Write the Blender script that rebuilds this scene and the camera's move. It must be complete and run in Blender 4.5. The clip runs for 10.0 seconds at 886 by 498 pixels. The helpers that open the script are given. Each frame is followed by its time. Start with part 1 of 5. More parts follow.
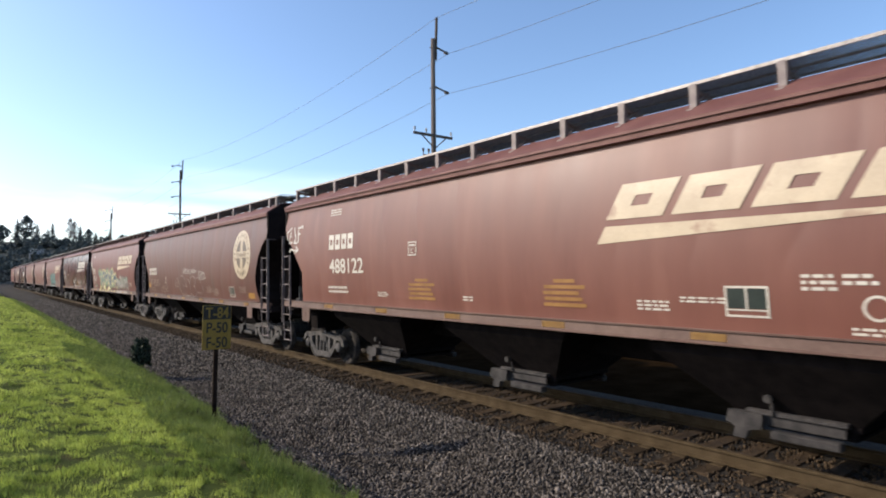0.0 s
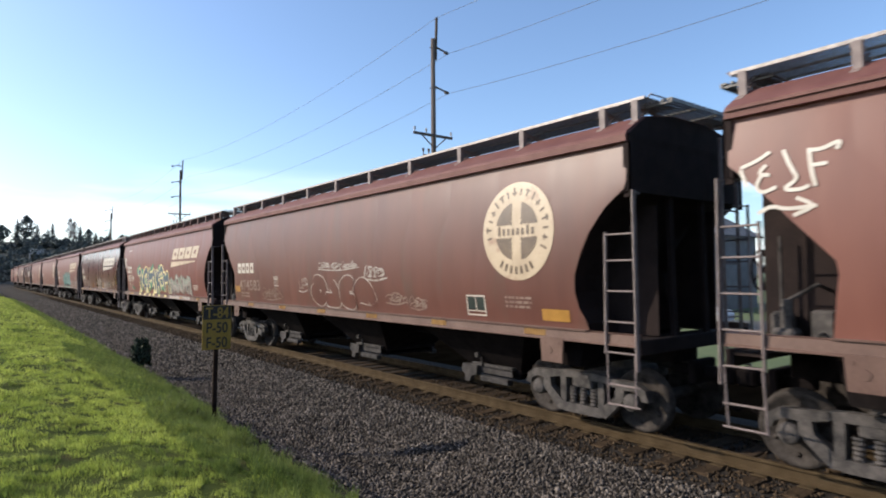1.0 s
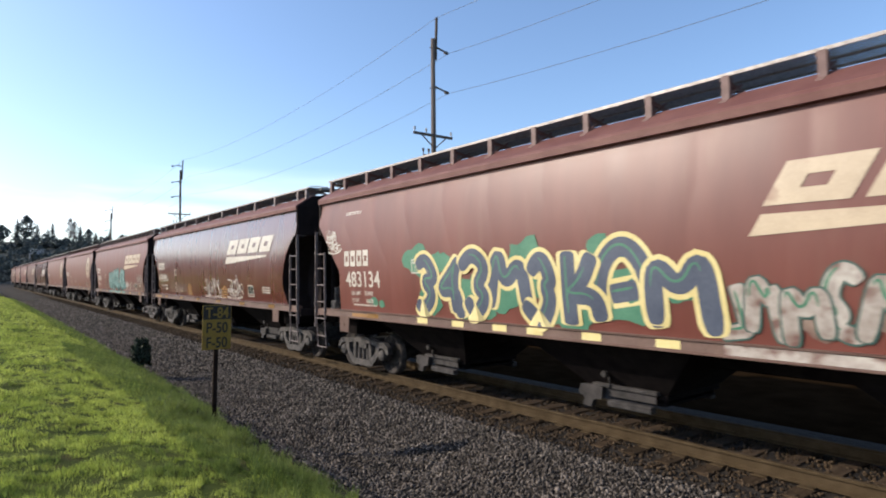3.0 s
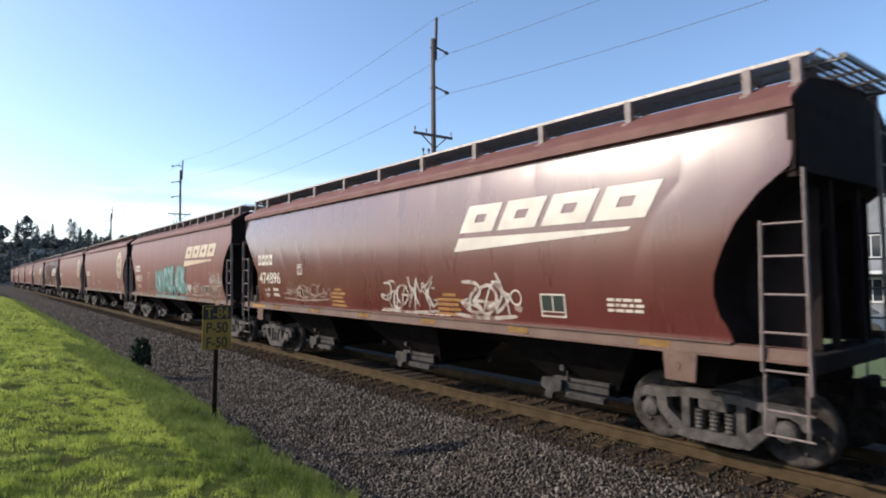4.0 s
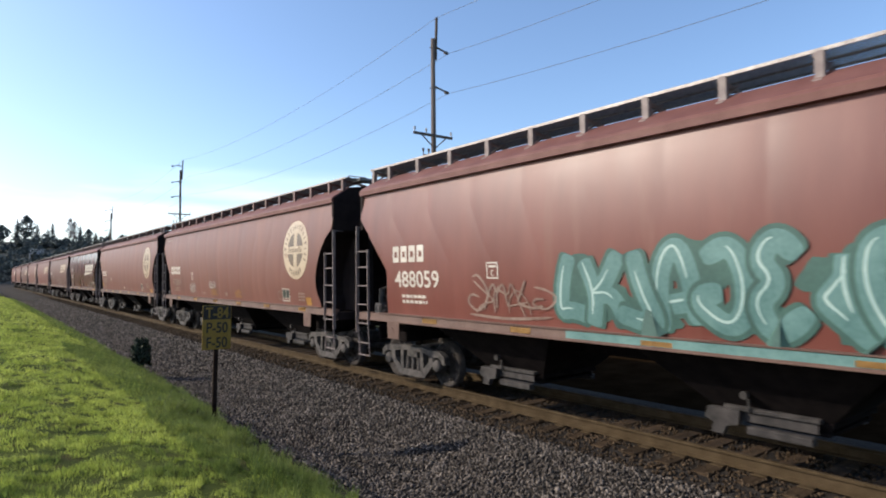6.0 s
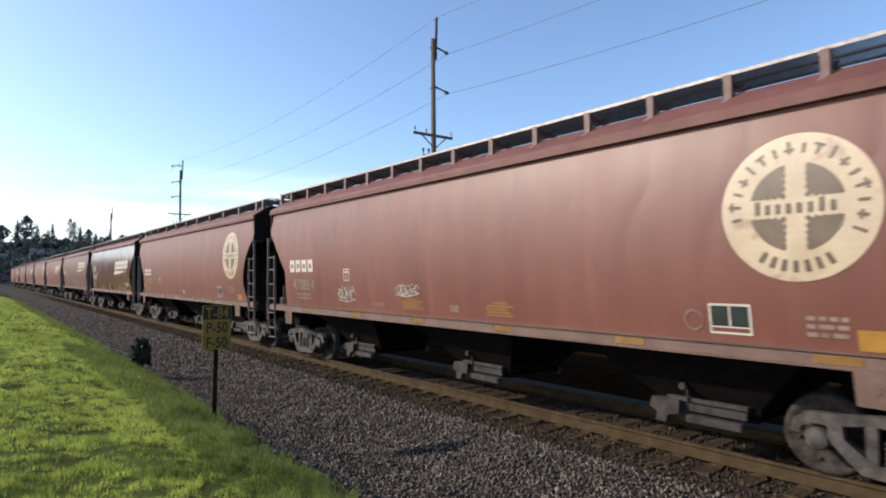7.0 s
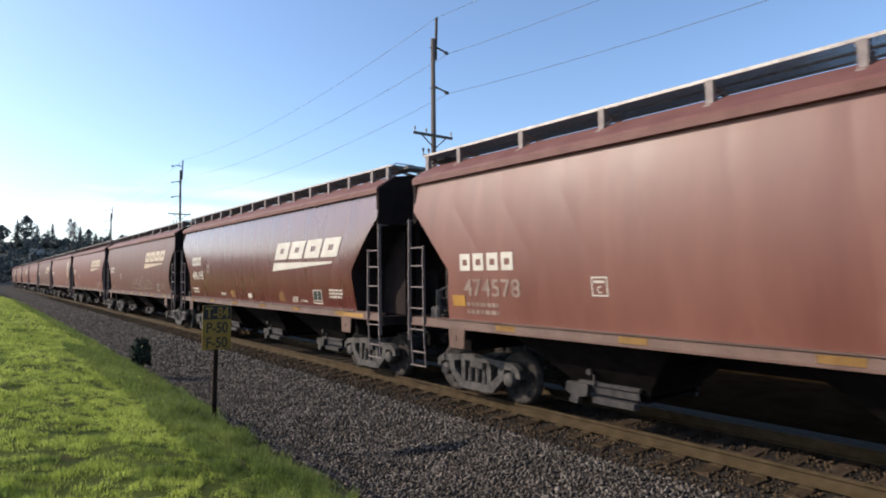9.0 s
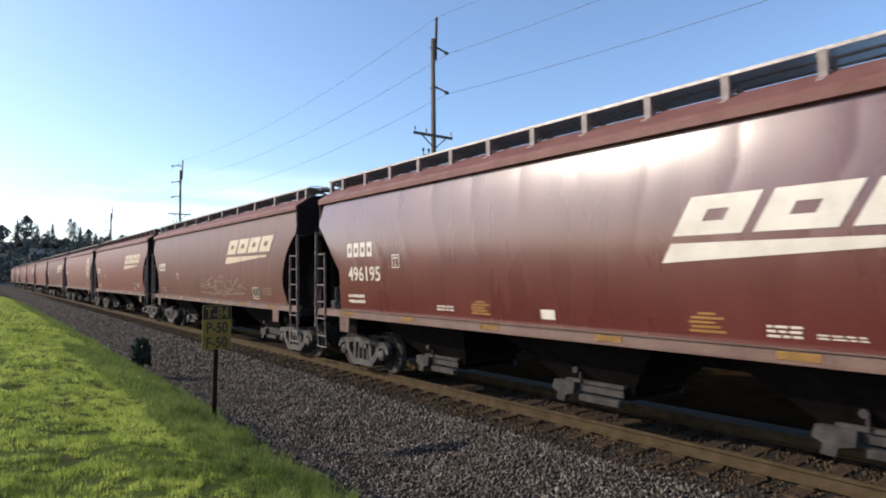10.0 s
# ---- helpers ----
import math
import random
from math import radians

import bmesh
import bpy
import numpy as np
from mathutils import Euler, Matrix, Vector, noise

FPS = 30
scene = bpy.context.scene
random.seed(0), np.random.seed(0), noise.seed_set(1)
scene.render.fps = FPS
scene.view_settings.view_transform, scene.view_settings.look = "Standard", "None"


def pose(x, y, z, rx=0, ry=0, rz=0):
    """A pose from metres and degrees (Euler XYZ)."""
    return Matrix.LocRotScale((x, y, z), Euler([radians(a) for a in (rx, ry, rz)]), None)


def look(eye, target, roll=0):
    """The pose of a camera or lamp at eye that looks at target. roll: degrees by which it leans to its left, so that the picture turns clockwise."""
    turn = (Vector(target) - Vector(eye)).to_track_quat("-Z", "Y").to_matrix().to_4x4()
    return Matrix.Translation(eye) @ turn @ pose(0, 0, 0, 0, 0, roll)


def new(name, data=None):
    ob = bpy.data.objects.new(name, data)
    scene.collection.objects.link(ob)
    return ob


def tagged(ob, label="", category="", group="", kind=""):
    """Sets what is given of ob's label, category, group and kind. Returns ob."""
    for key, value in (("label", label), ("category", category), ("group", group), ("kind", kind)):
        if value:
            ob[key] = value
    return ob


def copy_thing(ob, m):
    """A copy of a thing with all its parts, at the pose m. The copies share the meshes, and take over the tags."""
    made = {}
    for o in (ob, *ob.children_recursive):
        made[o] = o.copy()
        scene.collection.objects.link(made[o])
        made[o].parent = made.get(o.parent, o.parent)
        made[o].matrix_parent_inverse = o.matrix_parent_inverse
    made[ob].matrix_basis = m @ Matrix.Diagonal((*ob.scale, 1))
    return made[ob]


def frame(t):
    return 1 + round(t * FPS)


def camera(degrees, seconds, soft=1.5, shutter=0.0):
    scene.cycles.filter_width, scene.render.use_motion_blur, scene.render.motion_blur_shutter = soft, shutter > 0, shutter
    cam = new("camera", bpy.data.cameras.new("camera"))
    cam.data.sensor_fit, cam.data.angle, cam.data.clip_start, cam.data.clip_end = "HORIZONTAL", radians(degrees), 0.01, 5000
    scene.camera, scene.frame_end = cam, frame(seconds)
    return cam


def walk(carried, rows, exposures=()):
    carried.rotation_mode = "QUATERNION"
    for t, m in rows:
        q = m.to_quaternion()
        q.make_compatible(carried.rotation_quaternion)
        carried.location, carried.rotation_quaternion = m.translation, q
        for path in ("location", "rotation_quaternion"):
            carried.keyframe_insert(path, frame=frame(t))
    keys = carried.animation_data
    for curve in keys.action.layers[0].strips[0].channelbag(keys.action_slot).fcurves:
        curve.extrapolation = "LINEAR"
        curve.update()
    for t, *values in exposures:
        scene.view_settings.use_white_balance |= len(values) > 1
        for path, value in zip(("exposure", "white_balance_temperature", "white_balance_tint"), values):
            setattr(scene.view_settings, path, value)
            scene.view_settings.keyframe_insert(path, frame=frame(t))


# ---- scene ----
cam = camera(72.7, 10.0, soft=1.9, shutter=0.1)
EYE = (-8.54, 0.0, 2.34)
walk(cam, [(0.0, pose(*EYE, 92.35, 0.5, -37.9)), (10.0, pose(*EYE, 92.35, 0.5, -37.9))])

# ---- light: low spring sun ahead and to the left of the line ----
SUN_EL, SUN_LEFT = 29.0, 49.0          # degrees up; degrees left of the line's direction (+Y)
sun_dir = Vector((-math.sin(radians(SUN_LEFT)) * math.cos(radians(SUN_EL)),
                  math.cos(radians(SUN_LEFT)) * math.cos(radians(SUN_EL)), math.sin(radians(SUN_EL))))
sun = new("sun", bpy.data.lights.new("sun", "SUN"))
sun.data.energy, sun.data.angle, sun.data.color = 3.3, radians(0.6), (1.0, 0.90, 0.76)
sun.matrix_world = look((0, 0, 60), Vector((0, 0, 60)) - sun_dir)

world = bpy.data.worlds.new("sky")
scene.world = world
world.use_nodes = True
wn, wl = world.node_tree.nodes, world.node_tree.links
wn.clear()
w_out, w_bg, w_sky = wn.new("ShaderNodeOutputWorld"), wn.new("ShaderNodeBackground"), wn.new("ShaderNodeTexSky")
w_sky.sky_type, w_sky.sun_disc = "NISHITA", False
w_sky.sun_elevation, w_sky.sun_rotation = radians(SUN_EL), radians(-SUN_LEFT)
w_sky.altitude, w_sky.air_density, w_sky.dust_density, w_sky.ozone_density = 20, 0.90, 1.2, 3.4
w_bg.inputs["Strength"].default_value = 0.15
# thin low cloud near the horizon, all round
w_tc, w_sep = wn.new("ShaderNodeTexCoord"), wn.new("ShaderNodeSeparateXYZ")
w_map, w_noise, w_ramp = wn.new("ShaderNodeMapping"), wn.new("ShaderNodeTexNoise"), wn.new("ShaderNodeValToRGB")
w_map.inputs["Scale"].default_value = (1.0, 1.0, 7.0)
w_noise.inputs["Scale"].default_value, w_noise.inputs["Detail"].default_value = 2.6, 6
w_ramp.color_ramp.elements[0].position, w_ramp.color_ramp.elements[1].position = 0.44, 0.66
w_band = wn.new("ShaderNodeValToRGB")
w_band.color_ramp.elements[0].position, w_band.color_ramp.elements[0].color = 0.03, (1, 1, 1, 1)
w_band.color_ramp.elements[1].position, w_band.color_ramp.elements[1].color = 0.17, (0, 0, 0, 1)
w_mul, w_mix = wn.new("ShaderNodeMath"), wn.new("ShaderNodeMixRGB")
w_mul.operation = "MULTIPLY"
w_mix.inputs["Color2"].default_value = (8.5, 8.8, 9.2, 1)
wl.new(w_tc.outputs["Generated"], w_map.inputs["Vector"])
wl.new(w_tc.outputs["Generated"], w_sep.inputs[0])
wl.new(w_map.outputs[0], w_noise.inputs["Vector"])
wl.new(w_noise.outputs["Fac"], w_ramp.inputs[0])
wl.new(w_sep.outputs["Z"], w_band.inputs[0])
wl.new(w_ramp.outputs[0], w_mul.inputs[0])
wl.new(w_band.outputs[0], w_mul.inputs[1])
wl.new(w_mul.outputs[0], w_mix.inputs["Fac"])
wl.new(w_sky.outputs[0], w_mix.inputs["Color1"])
wl.new(w_mix.outputs[0], w_bg.inputs["Color"])
wl.new(w_bg.outputs[0], w_out.inputs["Surface"])
scene.view_settings.exposure = 0.72


# ---- materials ----
def material(name, a, b, rough=0.8, metal=0.0, scale=8.0, fine=60.0, bump=0.2, stretch=(1, 1, 1), dist=0.02,
             random_amount=0.0, island=0.0, third=None, spec=0.5, coat=0.0, rough2=None):
    """Two colours mixed by coarse and fine noise in object space, with bump; third: (colour, threshold) of stains."""
    m = bpy.data.materials.new(name)
    m.use_nodes = True
    n, l = m.node_tree.nodes, m.node_tree.links
    p = n["Principled BSDF"]
    p.inputs["Roughness"].default_value, p.inputs["Metallic"].default_value = rough, metal
    p.inputs["Specular IOR Level"].default_value = spec
    p.inputs["Coat Weight"].default_value, p.inputs["Coat Roughness"].default_value = coat, 0.18
    tc, mp = n.new("ShaderNodeTexCoord"), n.new("ShaderNodeMapping")
    mp.inputs["Scale"].default_value = stretch
    l.new(tc.outputs["Object"], mp.inputs["Vector"])
    n1, n2 = n.new("ShaderNodeTexNoise"), n.new("ShaderNodeTexNoise")
    n1.inputs["Scale"].default_value, n1.inputs["Detail"].default_value = scale, 5
    n2.inputs["Scale"].default_value, n2.inputs["Detail"].default_value = fine, 4
    l.new(mp.outputs[0], n1.inputs["Vector"])
    l.new(mp.outputs[0], n2.inputs["Vector"])
    add = n.new("ShaderNodeMath")
    add.operation = "MULTIPLY_ADD"
    add.inputs[1].default_value = 0.45
    l.new(n2.outputs["Fac"], add.inputs[0])
    l.new(n1.outputs["Fac"], add.inputs[2])
    ramp = n.new("ShaderNodeValToRGB")
    ramp.color_ramp.elements[0].position, ramp.color_ramp.elements[1].position = 0.50, 0.95
    ramp.color_ramp.elements[0].color, ramp.color_ramp.elements[1].color = (*a, 1), (*b, 1)
    l.new(add.outputs[0], ramp.inputs[0])
    col = ramp.outputs[0]
    if third:
        n3, r3, mx = n.new("ShaderNodeTexNoise"), n.new("ShaderNodeValToRGB"), n.new("ShaderNodeMixRGB")
        n3.inputs["Scale"].default_value, n3.inputs["Detail"].default_value = third[2], 8
        r3.color_ramp.elements[0].position, r3.color_ramp.elements[1].position = third[1], third[1] + 0.14
        mx.inputs["Color2"].default_value = (*third[0], 1)
        l.new(mp.outputs[0], n3.inputs["Vector"])
        l.new(n3.outputs["Fac"], r3.inputs[0])
        l.new(r3.outputs[0], mx.inputs["Fac"])
        l.new(col, mx.inputs["Color1"])
        col = mx.outputs[0]
    if random_amount or island:
        src = n.new("ShaderNodeObjectInfo").outputs["Random"] if random_amount else n.new("ShaderNodeNewGeometry").outputs["Random Per Island"]
        amt = random_amount or island
        mr, hs = n.new("ShaderNodeMapRange"), n.new("ShaderNodeHueSaturation")
        mr.inputs["To Min"].default_value, mr.inputs["To Max"].default_value = 1 - amt, 1 + amt
        l.new(src, mr.inputs["Value"])
        l.new(mr.outputs[0], hs.inputs["Value"])
        l.new(col, hs.inputs["Color"])
        col = hs.outputs[0]
    l.new(col, p.inputs["Base Color"])
    if rough2 is not None:
        rr = n.new("ShaderNodeMapRange")
        rr.inputs["To Min"].default_value, rr.inputs["To Max"].default_value = rough, rough2
        l.new(n1.outputs["Fac"], rr.inputs["Value"])
        l.new(rr.outputs[0], p.inputs["Roughness"])
    if bump:
        bp = n.new("ShaderNodeBump")
        bp.inputs["Strength"].default_value, bp.inputs["Distance"].default_value = bump, dist
        l.new(add.outputs[0], bp.inputs["Height"])
        l.new(bp.outputs[0], p.inputs["Normal"])
    return m


STREAK = (1.0, 1.0, 0.22)
PAINT = [
    material("paint_faded", (0.102, 0.0260, 0.0180), (0.145, 0.042, 0.030), 0.38, scale=1.3, fine=4, bump=0.03, stretch=STREAK, third=((0.142, 0.052, 0.036), 0.60, 2.2), rough2=0.52, spec=0.46),
    material("paint_weathered", (0.074, 0.0235, 0.0155), (0.110, 0.037, 0.0245), 0.40, scale=1.2, fine=4, bump=0.03, stretch=STREAK, third=((0.078, 0.036, 0.024), 0.56, 1.8), rough2=0.54, spec=0.46),
    material("paint_glossy", (0.072, 0.0155, 0.0130), (0.098, 0.023, 0.0190), 0.22, scale=1.3, fine=4, bump=0.02, stretch=STREAK, third=((0.108, 0.038, 0.030), 0.64, 2.5), coat=0.45, rough2=0.34, spec=0.65),
    material("paint_pink", (0.112, 0.0365, 0.0255), (0.156, 0.0575, 0.040), 0.40, scale=1.2, fine=4, bump=0.03, stretch=STREAK, third=((0.160, 0.062, 0.043), 0.60, 2.0), rough2=0.56, spec=0.44),
]
M_ROOF = material("roof_paint", (0.108, 0.040, 0.033), (0.158, 0.070, 0.057), 0.6, scale=2.5, fine=30, bump=0.06, spec=0.3)
# grime taken down to near black: the shade under the cars is in this colour
M_UNDER = material("underframe_grime_and_shade", (0.005, 0.004, 0.0042), (0.013, 0.0100, 0.0095), 0.95, scale=5, fine=50, bump=0.3, spec=0.05)
# car-end paint with the shade between the cars darkened into it
M_SLOPE = material("shaded_end_paint", (0.012, 0.008, 0.0075), (0.024, 0.016, 0.0145), 0.9, scale=3, fine=30, bump=0.15, spec=0.15)
M_SILL = material("grimy_sill_paint", (0.078, 0.041, 0.031), (0.126, 0.075, 0.057), 0.55, scale=2, fine=20, bump=0.1, spec=0.3)
M_TRUCK = material("dusty_cast_steel", (0.009, 0.0075, 0.007), (0.082, 0.070, 0.063), 0.85, scale=8, fine=60, bump=0.35)
M_GATE = material("dusty_gate_steel", (0.006, 0.005, 0.0048), (0.046, 0.039, 0.037), 0.9, scale=6, fine=40, bump=0.3)
M_WHEEL = material("wheel_steel", (0.012, 0.010, 0.009), (0.062, 0.052, 0.046), 0.8, metal=0.0, spec=0.12, scale=8, fine=70, bump=0.2)
M_GALV = material("galvanised_steel", (0.20, 0.175, 0.165), (0.36, 0.33, 0.31), 0.55, metal=0.4, scale=10, fine=70, bump=0.1)
M_LADDER = material("ladder_paint", (0.125, 0.092, 0.085), (0.205, 0.160, 0.150), 0.6, scale=8, fine=60, bump=0.1)
# hatch colour kept dark to give the shade behind the running boards
M_HATCH = material("shaded_hatch_steel", (0.030, 0.024, 0.022), (0.062, 0.052, 0.048), 0.8, scale=4, fine=40, bump=0.15)
M_GRATE = material("walkway_grating", (0.10, 0.095, 0.092), (0.20, 0.19, 0.18), 0.6, metal=0.3, scale=12, fine=80, bump=0.1)
M_WHITE = material("white_lettering", (0.42, 0.37, 0.31), (0.56, 0.51, 0.44), 0.42, scale=3, fine=40, bump=0.0)
M_CREAM = material("cream_lettering", (0.36, 0.275, 0.185), (0.49, 0.385, 0.265), 0.42, scale=2, fine=40, bump=0.0, third=((0.24, 0.13, 0.09), 0.60, 3.0))
M_FADED = material("worn_off_lettering", (0.13, 0.075, 0.058), (0.27, 0.20, 0.16), 0.45, scale=3, fine=14, bump=0.0)
M_DARKMARK = material("dark_lettering", (0.075, 0.048, 0.030), (0.125, 0.085, 0.055), 0.45, scale=4, fine=40, bump=0.0)
M_YELLOW = material("yellow_reflector", (0.24, 0.115, 0.018), (0.36, 0.185, 0.034), 0.45, scale=6, fine=50, bump=0.0)
M_OCHRE = material("ochre_lettering", (0.19, 0.085, 0.016), (0.26, 0.125, 0.028), 0.6, scale=4, fine=40, bump=0.0)
M_TAG = material("white_spray", (0.20, 0.155, 0.13), (0.42, 0.38, 0.335), 0.55, scale=3, fine=20, bump=0.0, third=((0.14, 0.075, 0.060), 0.52, 5.0))
M_TEAL = material("teal_spray", (0.045, 0.115, 0.108), (0.105, 0.205, 0.190), 0.65, scale=2, fine=20, bump=0.0)
M_TEALPALE = material("pale_mint_spray", (0.24, 0.36, 0.33), (0.36, 0.46, 0.42), 0.6, scale=2, fine=20, bump=0.0)
M_TEALDK = material("dark_green_spray", (0.02, 0.06, 0.05), (0.04, 0.10, 0.08), 0.65, scale=2, fine=20, bump=0.0)
M_SPRAYYEL = material("pale_yellow_spray", (0.52, 0.42, 0.16), (0.64, 0.54, 0.26), 0.65, scale=2, fine=20, bump=0.0)
M_SPRAYNAVY = material("navy_spray", (0.035, 0.045, 0.075), (0.07, 0.085, 0.12), 0.65, scale=2, fine=20, bump=0.0)
M_SPRAYGREEN = material("green_spray", (0.03, 0.13, 0.075), (0.07, 0.20, 0.12), 0.65, scale=2, fine=20, bump=0.0)
M_RAIL = material("rusty_rail", (0.036, 0.024, 0.012), (0.068, 0.047, 0.026), 0.9, scale=5, fine=60, bump=0.2, spec=0.1)
M_RAILTOP = material("polished_rail_head", (0.35, 0.33, 0.31), (0.5, 0.48, 0.45), 0.3, metal=0.9, scale=8, fine=80, bump=0.02)
M_TIE = material("creosoted_tie", (0.026, 0.017, 0.010), (0.068, 0.045, 0.027), 0.95, scale=5, fine=40, bump=0.5, stretch=(0.4, 3, 3), random_amount=0.25, spec=0.1)
M_BALLAST = material("ballast_bed", (0.016, 0.013, 0.011), (0.042, 0.035, 0.029), 0.95, scale=9, fine=45, bump=0.9, dist=0.05, spec=0.1)
M_STONE = material("ballast_stone", (0.042, 0.033, 0.026), (0.122, 0.101, 0.084), 0.75, scale=3, fine=40, bump=0.2, island=0.85, spec=0.22)
M_STONEBROWN = material("rust_stained_stone", (0.026, 0.017, 0.010), (0.066, 0.045, 0.028), 0.9, scale=3, fine=40, bump=0.2, island=0.5, spec=0.12)
M_GRASSBED = material("lawn_soil", (0.030, 0.040, 0.010), (0.072, 0.088, 0.018), 0.95, scale=1.6, fine=30, bump=0.6, dist=0.03, third=((0.055, 0.042, 0.020), 0.55, 3.0), spec=0.05)
M_BLADE = material("grass_blade", (0.205, 0.270, 0.044), (0.450, 0.510, 0.110), 0.6, scale=0.9, fine=9, bump=0.0, island=0.35, third=((0.100, 0.150, 0.030), 0.55, 1.3))
M_TALLBLADE = material("long_grass_blade", (0.075, 0.118, 0.024), (0.180, 0.225, 0.062), 0.7, scale=1.0, fine=9, bump=0.0, island=0.4)
for leaf in (M_BLADE, M_TALLBLADE):
    # thin leaves let light through
    n, l = leaf.node_tree.nodes, leaf.node_tree.links
    thin, both = n.new("ShaderNodeBsdfTranslucent"), n.new("ShaderNodeMixShader")
    source = n["Principled BSDF"].inputs["Base Color"].links[0].from_socket
    l.new(source, thin.inputs["Color"])
    both.inputs["Fac"].default_value = 0.5
    l.new(n["Principled BSDF"].outputs[0], both.inputs[1])
    l.new(thin.outputs[0], both.inputs[2])
    l.new(both.outputs[0], n["Material Output"].inputs["Surface"])
# soil coloured nearly black and warm, to carry the train's shadow on it
M_SHADESOIL = material("shade_dark_soil", (0.009, 0.005, 0.0022), (0.020, 0.012, 0.006), 1.0, scale=1.5, fine=20, bump=0.4, spec=0.0)
M_FIELD = material("far_field", (0.055, 0.085, 0.025), (0.11, 0.13, 0.05), 0.95, scale=0.06, fine=1.0, bump=0.2)
M_HILL = material("wooded_hillside", (0.020, 0.028, 0.022), (0.050, 0.058, 0.048), 0.95, scale=0.05, fine=0.6, bump=0.4, dist=1.0)
# foliage lightened towards blue-grey: the distance haze is mixed into its colour
M_NEEDLE = material("hazed_foliage", (0.048, 0.060, 0.056), (0.096, 0.110, 0.102), 0.9, scale=0.3, fine=3, bump=0.0, island=0.4)
M_TWIG = material("bare_twig_crown", (0.16, 0.145, 0.135), (0.26, 0.24, 0.22), 0.9, scale=0.3, fine=3, bump=0.0, island=0.3)
M_BARK = material("bark", (0.05, 0.04, 0.032), (0.11, 0.09, 0.07), 0.95, scale=4, fine=30, bump=0.5)
M_POLE = material("weathered_pole", (0.060, 0.046, 0.038), (0.125, 0.100, 0.082), 0.9, scale=3, fine=40, bump=0.3, stretch=(1, 1, 0.1))
M_WIRE = material("aluminium_wire", (0.10, 0.11, 0.13), (0.15, 0.16, 0.18), 0.5, metal=0.5, bump=0.0)
M_INSUL = material("porcelain_insulator", (0.35, 0.35, 0.36), (0.45, 0.45, 0.45), 0.3, bump=0.0)
M_SIGNY = material("faded_yellow_sign", (0.20, 0.125, 0.012), (0.30, 0.19, 0.025), 0.6, scale=4, fine=50, bump=0.05, third=((0.22, 0.13, 0.03), 0.60, 6.0))
M_BLACK = material("black_legend", (0.014, 0.012, 0.010), (0.03, 0.026, 0.02), 0.7, bump=0.0)
M_POST = material("rusty_post", (0.012, 0.008, 0.006), (0.030, 0.019, 0.013), 0.95, scale=8, fine=60, bump=0.3, spec=0.1)
M_SHRUB = material("dark_shrub_leaf", (0.012, 0.020, 0.010), (0.035, 0.05, 0.02), 0.8, scale=4, fine=30, bump=0.0, island=0.5)
M_HOUSEGREY = material("grey_siding", (0.13, 0.14, 0.155), (0.20, 0.21, 0.225), 0.8, scale=1, fine=20, bump=0.1)
M_HOUSEWHITE = material("white_siding", (0.26, 0.27, 0.29), (0.34, 0.35, 0.37), 0.8, scale=1, fine=20, bump=0.1)
M_SHINGLE = material("shingle_roof", (0.07, 0.07, 0.075), (0.14, 0.14, 0.145), 0.9, scale=2, fine=20, bump=0.3)
M_TRIM = material("white_trim", (0.46, 0.46, 0.46), (0.56, 0.56, 0.56), 0.6, scale=3, fine=40, bump=0.0)
M_ASPHALT = material("asphalt", (0.04, 0.04, 0.042), (0.075, 0.075, 0.076), 0.9, scale=2, fine=60, bump=0.2)
M_GLASS = material("dark_window_glass", (0.02, 0.025, 0.03), (0.035, 0.04, 0.05), 0.08, bump=0.0)
M_CARPAINT = [material("blue_car_paint", (0.06, 0.085, 0.12), (0.08, 0.105, 0.14), 0.3, bump=0.0, coat=0.5),
              material("white_car_paint", (0.62, 0.63, 0.64), (0.72, 0.72, 0.73), 0.3, bump=0.0, coat=0.5),
              material("red_car_paint", (0.22, 0.02, 0.03), (0.28, 0.03, 0.04), 0.3, bump=0.0, coat=0.5)]


# ---- mesh helpers ----
def mesh_of(name, verts, faces, mat, smooth=False):
    me = bpy.data.meshes.new(name)
    me.from_pydata([tuple(v) for v in verts], [], faces)
    me.materials.append(mat)
    if smooth:
        for p in me.polygons:
            p.use_smooth = True
    me.update()
    return me


def part(name, bm, mat, parent=None, label="", smooth=False):
    """Links a bmesh as one mesh object under a thing or a part."""
    me = bpy.data.meshes.new(name)
    bmesh.ops.recalc_face_normals(bm, faces=bm.faces)
    bm.to_mesh(me)
    bm.free()
    me.materials.append(mat)
    if smooth:
        for p in me.polygons:
            p.use_smooth = True
    ob = new(name, me)
    ob.parent = parent
    if label:
        tagged(ob, label)
    return ob


def link(name, me, parent, m=None, label=""):
    ob = new(name, me)
    ob.parent = parent
    if m is not None:
        ob.matrix_basis = m
    if label:
        tagged(ob, label)
    return ob


def box(bm, x0, x1, y0, y1, z0, z1, bevel=0.0):
    r = bmesh.ops.create_cube(bm, size=1.0, matrix=Matrix.LocRotScale(((x0 + x1) / 2, (y0 + y1) / 2, (z0 + z1) / 2), None, (abs(x1 - x0), abs(y1 - y0), abs(z1 - z0))))
    if bevel:
        es = list({e for v in r["verts"] for e in v.link_edges})
        bmesh.ops.bevel(bm, geom=es, offset=bevel, segments=1, affect="EDGES")


def rod(bm, a, b, r, n=8, r2=None):
    a, b = Vector(a), Vector(b)
    d = b - a
    m = Matrix.Translation((a + b) / 2) @ d.to_track_quat("Z", "Y").to_matrix().to_4x4()
    bmesh.ops.create_cone(bm, cap_ends=True, segments=n, radius1=r, radius2=r if r2 is None else r2, depth=d.length, matrix=m)


